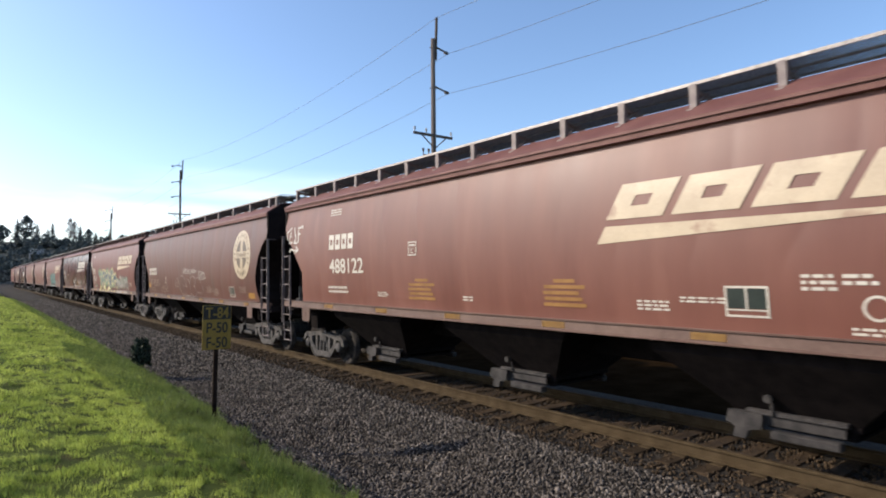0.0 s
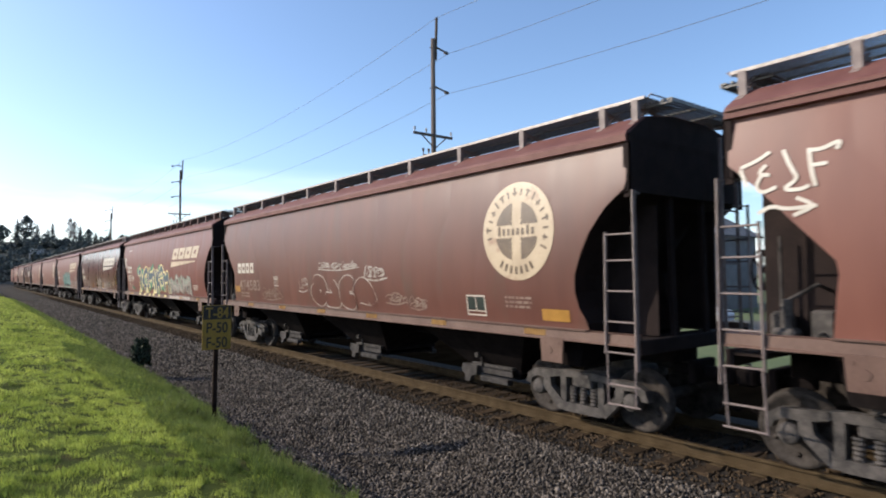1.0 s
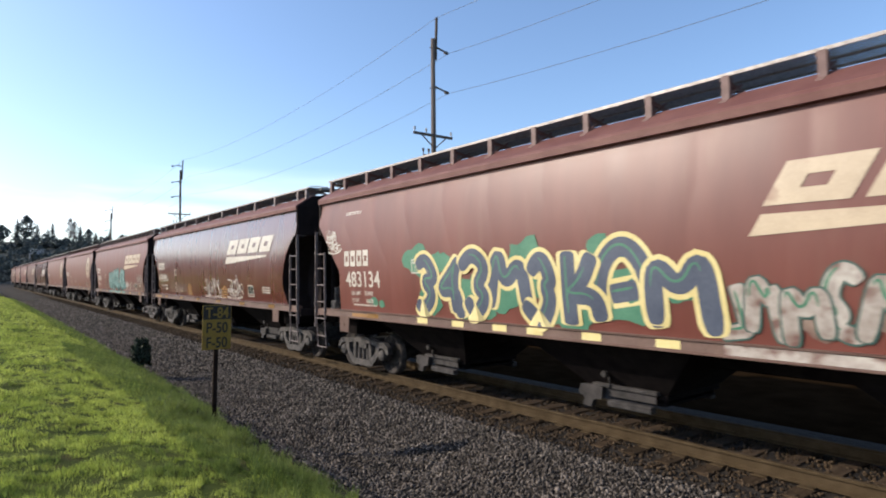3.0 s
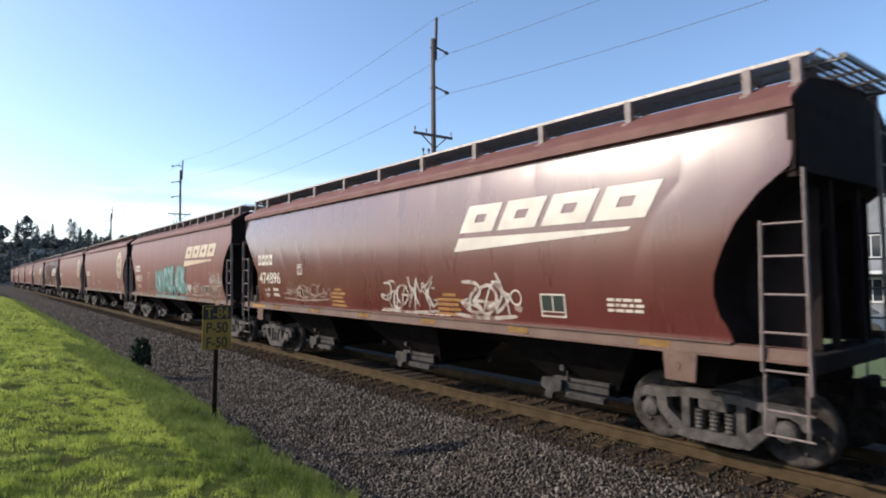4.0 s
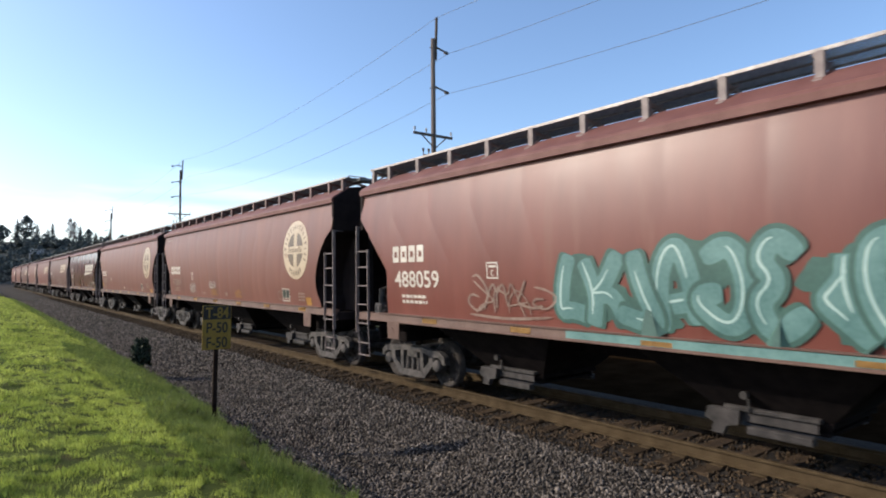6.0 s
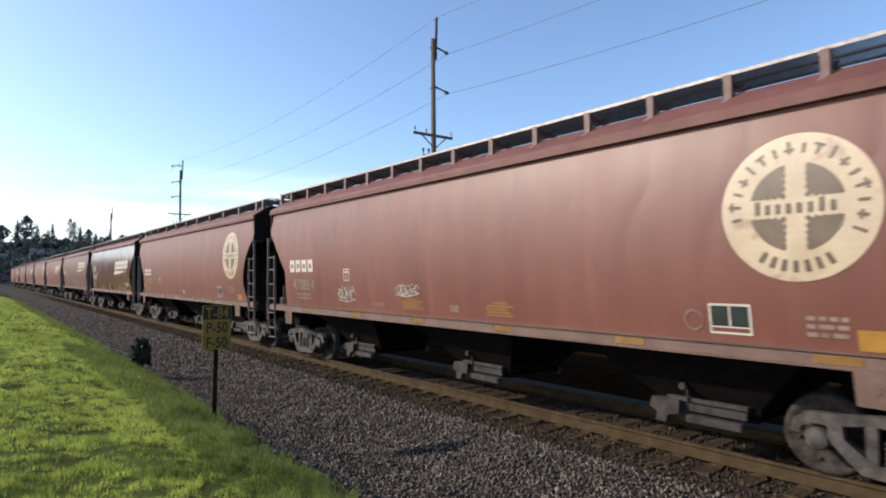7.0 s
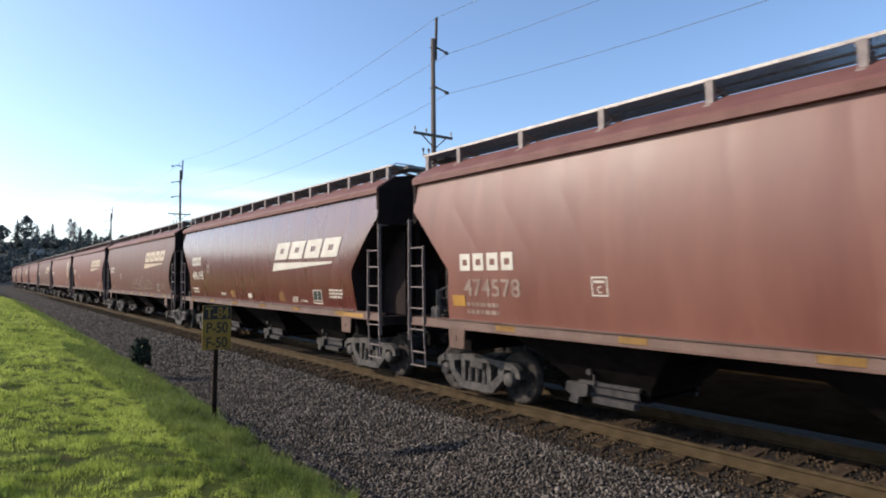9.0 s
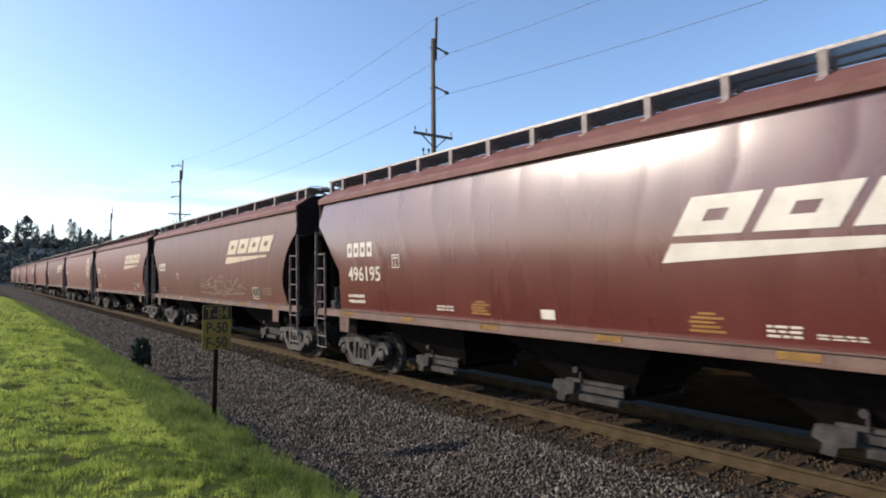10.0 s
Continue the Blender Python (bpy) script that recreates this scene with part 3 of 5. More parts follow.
def build_car(lead, trail, step, phase, post_mat, gutter=False):
    """A covered hopper car: origin on the rail tops under its leading end, body towards +Y."""
    car = tagged(new("hopper_car", None), "brown covered hopper car", "freight car")
    body = hopper_body(lead, trail)
    body.parent = car
    roof = part("roof", roof_mesh(), M_ROOF, car, "low ribbed brown steel roof")
    if gutter:
        for s in (-1, 1):
            bm = bmesh.new()
            box(bm, s * 1.598, s * 1.632, 0.0, CAR_LEN, 4.205, 4.235)
            part("gutter", bm, M_ROOF, roof)
    for k in range(4):
        bm = bmesh.new()
        y0 = 0.9 + k * (CAR_LEN - 1.6) / 4
        box(bm, -0.40, 0.40, y0 - 0.05, y0 + 3.62, 4.58, 4.70, 0.03)
        for j in range(5):
            box(bm, -0.43, 0.43, y0 + 0.3 + j * 0.7, y0 + 0.36 + j * 0.7, 4.69, 4.72)
        part("roof_hatch", bm, M_HATCH, roof, "trough hatch cover darkened for the walkway's shade")
    for far in (False, True):
        part("end_sheet", end_sheet(trail if far else lead, far), M_SLOPE, car, "sloping end sheet in shade-dark paint")
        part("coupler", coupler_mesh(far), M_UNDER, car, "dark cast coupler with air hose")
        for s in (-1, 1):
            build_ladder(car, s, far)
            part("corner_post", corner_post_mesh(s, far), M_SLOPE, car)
        build_end_ladder(car, far)
        bm = bmesh.new()
        e = lambda y: CAR_LEN - y if far else y
        box(bm, -1.50, 1.50, e(-0.14), e(-0.04), 1.22, 1.42, 0.01)
        box(bm, -1.50, 1.50, e(-0.04), e(0.32), 1.36, 1.40)
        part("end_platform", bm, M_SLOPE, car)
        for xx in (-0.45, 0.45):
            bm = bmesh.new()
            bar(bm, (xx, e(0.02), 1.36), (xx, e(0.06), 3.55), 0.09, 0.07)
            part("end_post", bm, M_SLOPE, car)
    # brake gear on the trailing end
    bm = bmesh.new()
    n = 20
    cy, cz, cx = CAR_LEN + 0.12, 2.35, -0.55
    ring = [Vector((cx + 0.26 * math.cos(2 * math.pi * i / n), cy, cz + 0.26 * math.sin(2 * math.pi * i / n))) for i in range(n)]
    for i in range(n):
        rod(bm, ring[i], ring[(i + 1) % n], 0.014, 6)
    for i in range(0, n, 4):
        rod(bm, (cx, cy, cz), ring[i], 0.012, 6)
    rod(bm, (cx, cy - 0.35, cz), (cx, cy + 0.03, cz), 0.035, 8)
    part("brake_wheel", bm, M_UNDER, car, "dark hand brake wheel")
    bm = bmesh.new()
    box(bm, cx - 0.14, cx + 0.14, cy - 0.36, cy - 0.14, cz - 0.28, cz + 0.22, 0.03)
    part("brake_housing", bm, M_UNDER, car)
    bm = bmesh.new()
    rod(bm, (-0.95, CAR_LEN - 0.95, 1.72), (-0.45, CAR_LEN - 0.95, 1.72), 0.15, 12)
    part("air_reservoir", bm, M_TRUCK, car, "dusty air brake reservoir")
    bm = bmesh.new()
    rod(bm, (-0.5, CAR_LEN - 0.9, 1.60), (0.7, CAR_LEN - 0.9, 1.60), 0.13, 12)
    box(bm, -1.25, -0.98, CAR_LEN - 0.95, CAR_LEN - 0.70, 1.45, 1.90, 0.03)
    rod(bm, (-1.28, CAR_LEN - 0.55, 1.45), (-0.6, CAR_LEN - 0.55, 1.50), 0.03, 6)
    rod(bm, (-1.2, CAR_LEN - 0.45, 1.45), (-1.2, CAR_LEN - 0.45, 1.85), 0.06, 8)
    part("brake_gear", bm, M_TRUCK, car, "air brake reservoir and valves on the end platform")
    end = CAR_LEN
    bm = bmesh.new()
    box(bm, -1.46, -1.20, end - 0.62, end - 0.36, 1.42, 1.70, 0.04)
    rod(bm, (-1.33, end - 0.50, 1.69), (-1.33, end - 0.50, 2.02), 0.07, 10)
    part("valve", bm, M_TRUCK, car, "dusty air brake valve")
    bm = bmesh.new()
    box(bm, -1.10, -0.86, end - 0.42, end - 0.20, 1.42, 1.86, 0.04)
    rod(bm, (-0.98, end - 0.30, 1.85), (-0.98, end - 0.30, 2.75), 0.02, 6)
    part("valve", bm, M_TRUCK, car, "dusty air brake valve")
    bm = bmesh.new()
    rod(bm, (-1.33, end - 0.50, 2.0), (-1.05, end - 0.72, 2.18), 0.022, 6)
    rod(bm, (-1.05, end - 0.72, 2.18), (-0.60, end - 0.80, 2.05), 0.022, 6)
    part("air_pipe", bm, M_TRUCK, car)
    for k in range(3):
        bm = bmesh.new()
        rod(bm, (-1.48, end - 0.72 - 0.07 * k, 1.46 + 0.09 * k), (-0.40, end - 0.60 - 0.07 * k, 1.52 + 0.09 * k), 0.018, 6)
        part("air_pipe", bm, M_TRUCK, car)
    # web plates between the end platform and the slope sheet
    for far in (False, True):
        e = lambda y: CAR_LEN - y if far else y
        for x in (-0.80, 0.80):
            bm = bmesh.new()
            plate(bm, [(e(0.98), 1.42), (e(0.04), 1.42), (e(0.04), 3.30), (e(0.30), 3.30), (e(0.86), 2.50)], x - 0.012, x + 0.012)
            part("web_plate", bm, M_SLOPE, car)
    for s in (-1, 1):
        # side sill with a lip, and jacking pads
        bm = bmesh.new()
        c0 = cut(lead, 1.6)
        zb, zt = Z_SILL, Z_SILL + SILL_H
        prof = [(1.44, zb), (1.605, zb), (1.605, zb + 0.015), (1.585, zb + 0.03), (1.575, zt - 0.012), (1.44, zt)]
        ends = [[bm.verts.new((s * px, y, pz)) for px, pz in prof] for y in (-0.10, CAR_LEN + 0.10)]
        for k in range(6):
            bm.faces.new((ends[0][k], ends[0][(k + 1) % 6], ends[1][(k + 1) % 6], ends[1][k]))
        bm.faces.new(ends[0])
        bm.faces.new(ends[1])
        box(bm, s * 1.44, s * 1.605, c0, CAR_LEN - c0, zt - 0.004, zt + 0.012)
        sill = part("side_sill", bm, M_SILL, car)
        for yy in (1.36, CAR_LEN - 1.36):
            bm = bmesh.new()
            plate(bm, [(yy - 0.23, zb + 0.03), (yy + 0.23, zb + 0.03), (yy + 0.20, zb - 0.34), (yy - 0.20, zb - 0.34)], s * 1.596, s * 1.61)
            rod(bm, (s * 1.60, yy + 0.04, zb - 0.16), (s * 1.62, yy + 0.04, zb - 0.16), 0.055, 10)
            for by in (-0.15, 0.15):
                rod(bm, (s * 1.60, yy + by, zb - 0.05), (s * 1.618, yy + by, zb - 0.05), 0.02, 6)
            part("jacking_pad", bm, M_SILL, sill)
        # running board: grating bars on a frame, with posts
        bm = bmesh.new()
        y0, y1 = -0.10, CAR_LEN + 0.10
        for xx in (0.50, 0.87):
            box(bm, s * (xx - 0.012), s * (xx + 0.012), y0, y1, 4.735, 4.770)
        yy = y0
        while yy < y1:
            box(bm, s * 0.50, s * 1.24, yy, yy + 0.018, 4.746, 4.772)
            yy += 0.050
        board = part("running_board", bm, M_GRATE, car, "grey steel grating roof walkway")
        bm = bmesh.new()
        box(bm, s * 1.24, s * 1.262, y0, y1, 4.742, 4.784)
        part("edge_bar", bm, M_GALV, board)
        posts = [0.05] + [phase + step * i for i in range(40) if 0.4 < phase + step * i < CAR_LEN - 0.4] + [CAR_LEN - 0.05]
        bm = bmesh.new()
        plate(bm, [(-0.048, 4.36), (0.048, 4.36), (0.048, 4.75), (-0.048, 4.75)], s * 1.267, s * 1.28)
        box(bm, s * 1.20, s * 1.268, -0.048, -0.036, 4.44, 4.74)
        plate(bm, [(-0.048, 4.36), (0.048, 4.36), (0.048, 4.42), (-0.048, 4.42)], s * 1.28, s * 1.36)
        bar(bm, (s * 1.26, 0.05, 4.72), (s * 0.55, 0.05, 4.62), 0.04, 0.05)
        bar(bm, (s * 1.24, 0.03, 4.46), (s * 0.80, 0.03, 4.73), 0.03, 0.03)
        first = part("walkway_post", bm, post_mat, board)
        first.matrix_basis = pose(0, posts[0], 0)
        for yy in posts[1:]:
            link("walkway_post", first.data, board, pose(0, yy, 0))
    # cross boards over the ends
    for far in (False, True):
        bm = bmesh.new()
        e = lambda y: CAR_LEN - y if far else y
        box(bm, -1.0, 1.0, e(-0.36), e(-0.33), 4.69, 4.75)
        board = part("end_board", bm, M_GRATE, car, "slatted cross walkway over the car's end")
        for k in range(7):
            link("slat", SLAT, board, pose(0, e(-0.30 + 0.09 * k), 4.735))
        for xx in (-0.96, -0.3, 0.3, 0.96):
            link("joist", JOIST, board, pose(xx, e(-0.33) - (0.61 if far else 0), 4.70))
        for s in (-1, 1):
            bm = bmesh.new()
            rod(bm, (s * 1.20, e(-0.10), 4.74), (s * 1.20, e(-0.16), 4.80), 0.012, 6)
            rod(bm, (s * 1.20, e(-0.16), 4.80), (s * 0.70, e(-0.16), 4.80), 0.012, 6)
            rod(bm, (s * 0.70, e(-0.16), 4.80), (s * 0.70, e(-0.10), 4.74), 0.012, 6)
            part("grab_iron", bm, M_LADDER, car)
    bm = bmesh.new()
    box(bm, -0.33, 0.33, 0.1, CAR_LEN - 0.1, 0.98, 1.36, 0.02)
    part("centre_sill", bm, M_UNDER, car, "centre sill under the hoppers, blackened as in shade")
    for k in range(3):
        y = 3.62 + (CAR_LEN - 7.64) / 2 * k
        h = part("hopper", hopper_mesh(y), M_UNDER, car, "sloping discharge hopper, blackened as in shade")
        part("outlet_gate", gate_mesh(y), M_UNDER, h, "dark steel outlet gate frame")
        for s in (-1, 1):
            part("gate_rail", gate_rail_mesh(y, s), M_GATE, h, "dusty steel gate rail")
            part("capstan", capstan_mesh(y + 0.18, s), M_GATE, h)
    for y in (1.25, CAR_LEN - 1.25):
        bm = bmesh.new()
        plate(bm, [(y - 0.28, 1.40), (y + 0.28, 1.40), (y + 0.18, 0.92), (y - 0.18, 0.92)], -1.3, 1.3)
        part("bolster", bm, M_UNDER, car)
    build_truck(car, 1.25)
    build_truck(car, CAR_LEN - 1.25)
    return car


# ---- markings on the sides: thin paint layers that follow the side's curve ----
class Paint:
    def __init__(self):
        self.v, self.f = [], []

    def put(self, u, z, lift=0.006):
        self.v.append((-((1.580 if z < Z_SILL + SILL_H else side_x(z)) + lift), u, z))
        return len(self.v) - 1

    def patch(self, c, nu=1, nz=4, lift=0.006):
        """A four-cornered patch; corners (y, z) round it, first two along the bottom."""
        g = []
        for j in range(nz + 1):
            b = j / nz
            for i in range(nu + 1):
                a = i / nu
                y = (c[0][0] * (1 - a) + c[1][0] * a) * (1 - b) + (c[3][0] * (1 - a) + c[2][0] * a) * b
                z = (c[0][1] * (1 - a) + c[1][1] * a) * (1 - b) + (c[3][1] * (1 - a) + c[2][1] * a) * b
                g.append(self.put(y, z, lift))
        w = nu + 1
        for j in range(nz):
            for i in range(nu):
                self.f.append((g[j * w + i], g[j * w + i + 1], g[(j + 1) * w + i + 1], g[(j + 1) * w + i]))

    def rect(self, y0, y1, z0, z1, lift=0.006):
        self.patch([(y0, z0), (y1, z0), (y1, z1), (y0, z1)], 1, max(1, int((z1 - z0) / 0.12)), lift)

    def stroke(self, pts, w, lift=0.006, taper=0.0):
        """A sprayed or brushed line through (y, z) points; taper: share of the line over which each end rounds off."""
        n = len(pts)
        ids = []
        for i, (y, z) in enumerate(pts):
            ay, az = pts[max(0, i - 1)]
            by, bz = pts[min(n - 1, i + 1)]
            d = math.hypot(by - ay, bz - az) or 1
            e = min(i, n - 1 - i) / (n - 1)
            ww = w if e >= taper else w * (0.35 + 0.65 * math.sqrt(e / taper))
            ny, nz = -(bz - az) / d * ww / 2, (by - ay) / d * ww / 2
            ids.append((self.put(y + ny, z + nz, lift), self.put(y - ny, z - nz, lift)))
        for (a, b), (c, d) in zip(ids, ids[1:]):
            self.f.append((a, b, d, c))

    def disc(self, cy, cz, r, lift=0.006, rings=8, m=48):
        last = [self.put(cy, cz, lift)] * m
        for k in range(1, rings + 1):
            now = [self.put(cy + r * k / rings * math.cos(2 * math.pi * a / m), cz + r * k / rings * math.sin(2 * math.pi * a / m), lift) for a in range(m)]
            for a in range(m):
                b = (a + 1) % m
                self.f.append((last[0], now[a], now[b]) if k == 1 else (last[a], now[a], now[b], last[b]))
            last = now

    def ring(self, cy, cz, r0, r1, a0=0.0, a1=360.0, n=40, lift=0.006):
        k = [(self.put(cy + r0 * math.cos(radians(a)), cz + r0 * math.sin(radians(a)), lift), self.put(cy + r1 * math.cos(radians(a)), cz + r1 * math.sin(radians(a)), lift))
             for a in [a0 + (a1 - a0) * i / n for i in range(n + 1)]]
        for (a, b), (c, d) in zip(k, k[1:]):
            self.f.append((a, b, d, c))

    def text(self, words, y, z, size, lift=0.007, width=0.0):
        """Words that read towards -Y from y, with the base at z."""
        cu = bpy.data.curves.new("words", "FONT")
        cu.body, cu.size, cu.resolution_u = words, size / 0.72, 3
        cu.offset = size * 0.018
        ob = new("words", cu)
        bpy.context.view_layer.update()
        me = bpy.data.meshes.new_from_object(ob.evaluated_get(bpy.context.evaluated_depsgraph_get()))
        wide = max(v.co.x for v in me.vertices)
        squeeze = width / wide if width else 1.0
        base = len(self.v)
        for v in me.vertices:
            self.put(y - v.co.x * squeeze, z + v.co.y, lift)
        self.f += [tuple(base + i for i in p.vertices) for p in me.polygons]
        bpy.data.objects.remove(ob)
        bpy.data.curves.remove(cu)
        bpy.data.meshes.remove(me)

    def link(self, name, mat, parent, label=""):
        return link(name, mesh_of(name, self.v, self.f, mat), parent, None, label)


def logo(car, mat, dz=0.0):
    """Four plain slanted blocks, each with a slot, over a tapering underline."""
    z0, z1 = 3.06 + dz, 3.53 + dz
    q = lambda yy, z: (yy - 0.26 * (z - z0) / (z1 - z0), z)
    line = Paint()
    line.patch([(5.76, 2.73 + dz), (2.06, 2.90 + dz), (2.00, 2.95 + dz), (5.62, 2.97 + dz)], 6, 2)
    mark = line.link("emblem", mat, car, "four slanted cream blocks over a long underline")
    for k in range(4):
        p = Paint()
        a = 5.60 - k * 0.985
        b = a - 0.86
        for ya, yb, za, zb in ((a, b, z0, z0 + 0.165), (a, b, z1 - 0.165, z1), (a, a - 0.30, z0 + 0.165, z1 - 0.165), (b + 0.30, b, z0 + 0.165, z1 - 0.165)):
            p.patch([q(ya, za), q(yb, za), q(yb, zb), q(ya, zb)], 2, 2)
        p.link("block", mat, mark)
    return mark


def roundel(car):
    """Round emblem: a disc with a cross left between four dark quarters, and plain bars in its ring."""
    cy, cz, r = 2.06, 3.02, 0.80
    p = Paint()
    p.disc(cy, cz, r)
    disc = p.link("roundel", M_CREAM, car, "faded cream round emblem with a dark quartered cross")
    q = Paint()
    for a in (0, 90, 180, 270):
        for k in range(5):
            r0, r1 = 0.15 + 0.066 * k, 0.15 + 0.066 * (k + 1)
            lo = math.degrees(math.asin(min(1.0, 0.105 / r0)))
            hi = math.degrees(math.asin(min(1.0, 0.105 / r1)))
            m = (lo + hi) / 2
            if m < 44:
                q.ring(cy, cz, r0, r1, a + m, a + 90 - m, 8, 0.011)
    for k in range(17):
        a = 205 - k * 13.4
        q.ring(cy, cz, 0.58, 0.69 + 0.03 * (k % 3 == 0), a - 1.6, a + 1.6, 2, 0.011)
        if k % 2:
            q.ring(cy, cz, 0.58 + 0.03 * (k % 4), 0.61 + 0.03 * (k % 4), a - 4.6, a + 4.6, 3, 0.012)
    for k in range(7):
        a = 240 + k * 10.5
        q.ring(cy, cz, 0.57, 0.70, a - 2.4, a + 2.4, 2, 0.011)
    for k in range(8):
        y = cy + 0.42 - k * 0.108
        q.rect(y, y - 0.05, cz - 0.065, cz + (0.085 if k in (0, 6) else 0.045), 0.014)
    tagged(q.link("emblem_mark", M_DARKMARK, disc), kind="stuff")


def bars(p, rnd, y0, y1, z0, z1, n):
    """n lines of short bars, for small stencilled writing."""
    step = (z1 - z0) / max(1, n)
    for j in range(n):
        z = z1 - j * step
        yy = y0
        while yy > y1 + 0.03:
            d = min(rnd.uniform(0.05, 0.15), yy - y1)
            p.rect(yy, yy - d, z - step * 0.55, z)
            yy -= d + 0.03


def frame_box(p, y0, y1, z0, z1, w=0.026):
    for a, b, c, d in ((y0, y1, z0, z0 + w), (y0, y1, z1 - w, z1), (y0, y0 - w, z0 + w, z1 - w), (y1 + w, y1, z0 + w, z1 - w)):
        p.rect(a, b, c, d)


def weight_panel(car, y0, y1, z0, z1):
    """Ruled box with dark panes for load and test dates."""
    p = Paint()
    frame_box(p, y0, y1, z0, z1)
    mid = (y0 + y1) / 2
    p.rect(mid + 0.01, mid - 0.012, z0 + 0.09, z1 - 0.026)
    p.rect(y0 - 0.026, y1 + 0.026, z0 + 0.075, z0 + 0.092)
    g = p.link("test_panel", M_WHITE, car, "white ruled test-date box with dark panes")
    q = Paint()
    for a, b in ((y0 - 0.03, mid + 0.014), (mid - 0.016, y1 + 0.03)):
        q.rect(a, b, z0 + 0.10, z1 - 0.03, 0.004)
    tagged(q.link("pane", M_BLACKPAINT, g), kind="stuff")


def plate_box(car, y, z):
    """Small clearance-plate box with its letter."""
    p = Paint()
    frame_box(p, y, y - 0.28, z, z + 0.28, 0.022)
    p.rect(y - 0.05, y - 0.23, z + 0.19, z + 0.225)
    p.text("C", y - 0.095, z + 0.05, 0.10, width=0.08)
    tagged(p.link("plate_box", M_WHITE, car), kind="stuff")


def notice(car, y0, y1, z0, z1, mat):
    """Ochre block of notice lines under a short heading."""
    q = Paint()
    step = (z1 - z0) / 5
    for j in range(5):
        z = z0 + step * j
        a, b = (y0 - 0.28 * (y0 - y1), y1 + 0.22 * (y0 - y1)) if j == 4 else (y0 - 0.03 * (j % 2), y1 + 0.06 * (j % 3))
        q.rect(a, b, z, z + step * 0.62)
    tagged(q.link("notice_panel", mat, car, "ochre block of notice lines"), kind="stuff")


def patch_mark(car, name, mat, y0, y1, z0, z1, label=""):
    p = Paint()
    p.rect(y0, y1, z0, z1)
    p.link(name, mat, car, label)


def reflectors(car, ys, zb):
    for y in ys:
        bm = bmesh.new()
        v = [bm.verts.new(p) for p in ((-1.586, y, zb + 0.045), (-1.586, y + 0.45, zb + 0.045), (-1.579, y + 0.45, zb + 0.135), (-1.579, y, zb + 0.135))]
        bm.faces.new(v)
        bmesh.ops.solidify(bm, geom=bm.faces[:], thickness=0.003)
        bmesh.ops.translate(bm, verts=bm.verts[:], vec=(-0.005, 0, 0.002))
        part("reflector", bm, M_YELLOW, car, "yellow reflective strip")


def number(car, digits, mat, mark, num, faint):
    """Reporting mark as four plain upright blocks, and the car's number."""
    y, w, z, h = mark
    p = Paint()
    for k in range(4):
        a = y - k * w * 0.26
        b = a - w * 0.20
        t = w * 0.055
        for ya, yb, za, zb in ((a, b, 0, h * 0.30), (a, b, h * 0.66, h), (a, a - t, h * 0.30, h * 0.66), (b + t, b, h * 0.30, h * 0.66)):
            p.rect(ya, yb, z + za, z + zb)
    p.link("reporting_mark", mat, car, "four plain white blocks")
    if digits:
        y, w, z, h = num
        p = Paint()
        p.text(digits, y, z, h, width=w)
        p.link("car_number", M_FADED if faint else mat, car, "faded stencilled car number" if faint else "white stencilled car number")


def rounded(pts, times=2):
    for _ in range(times):
        q = [pts[0]]
        for (ay, az), (by, bz) in zip(pts, pts[1:]):
            q += [(ay * 0.75 + by * 0.25, az * 0.75 + bz * 0.25), (ay * 0.25 + by * 0.75, az * 0.25 + bz * 0.75)]
        pts = q + [pts[-1]]
    return pts


# flowing sign-like strokes that stand for sprayed lettering: arch, hook, curl, zigzag, loop, fork
GLYPHS = [
    [[(0.04, 0.0), (0.10, 0.62), (0.42, 1.0), (0.80, 0.72), (0.94, 0.0)], [(0.22, 0.36), (0.76, 0.40)]],
    [[(0.50, 1.0), (0.28, 0.55), (0.16, 0.10), (0.50, 0.03), (0.98, 0.14)]],
    [[(0.92, 0.82), (0.52, 1.04), (0.12, 0.66), (0.50, 0.50), (0.14, 0.30), (0.46, -0.03), (0.98, 0.16)]],
    [[(0.0, 0.0), (0.16, 0.98), (0.48, 0.34), (0.80, 1.0), (1.0, 0.02)]],
    [[(0.86, 0.90), (0.30, 1.0), (0.02, 0.45), (0.40, -0.05), (0.92, 0.24), (0.86, 0.52), (0.48, 0.46)]],
    [[(0.12, 1.0), (0.30, 0.45), (0.20, 0.0)], [(0.94, 1.02), (0.62, 0.58), (0.30, 0.46), (0.70, 0.30), (1.0, 0.0)]],
]


def glyph_lines(rnd, c, w, z0, z1, loose=0.07, times=3):
    """The strokes of one sign, set into a slot of signed width w from c, a little uneven."""
    lines = []
    for pts in rnd.choice(GLYPHS):
        flip = rnd.random() < 0.5
        j = [(c + w * ((1 - a if flip else a) + rnd.uniform(-loose, loose)), z0 + (z1 - z0) * (b + rnd.uniform(-loose, loose))) for a, b in pts]
        lines.append(rounded(j, times))
    return lines


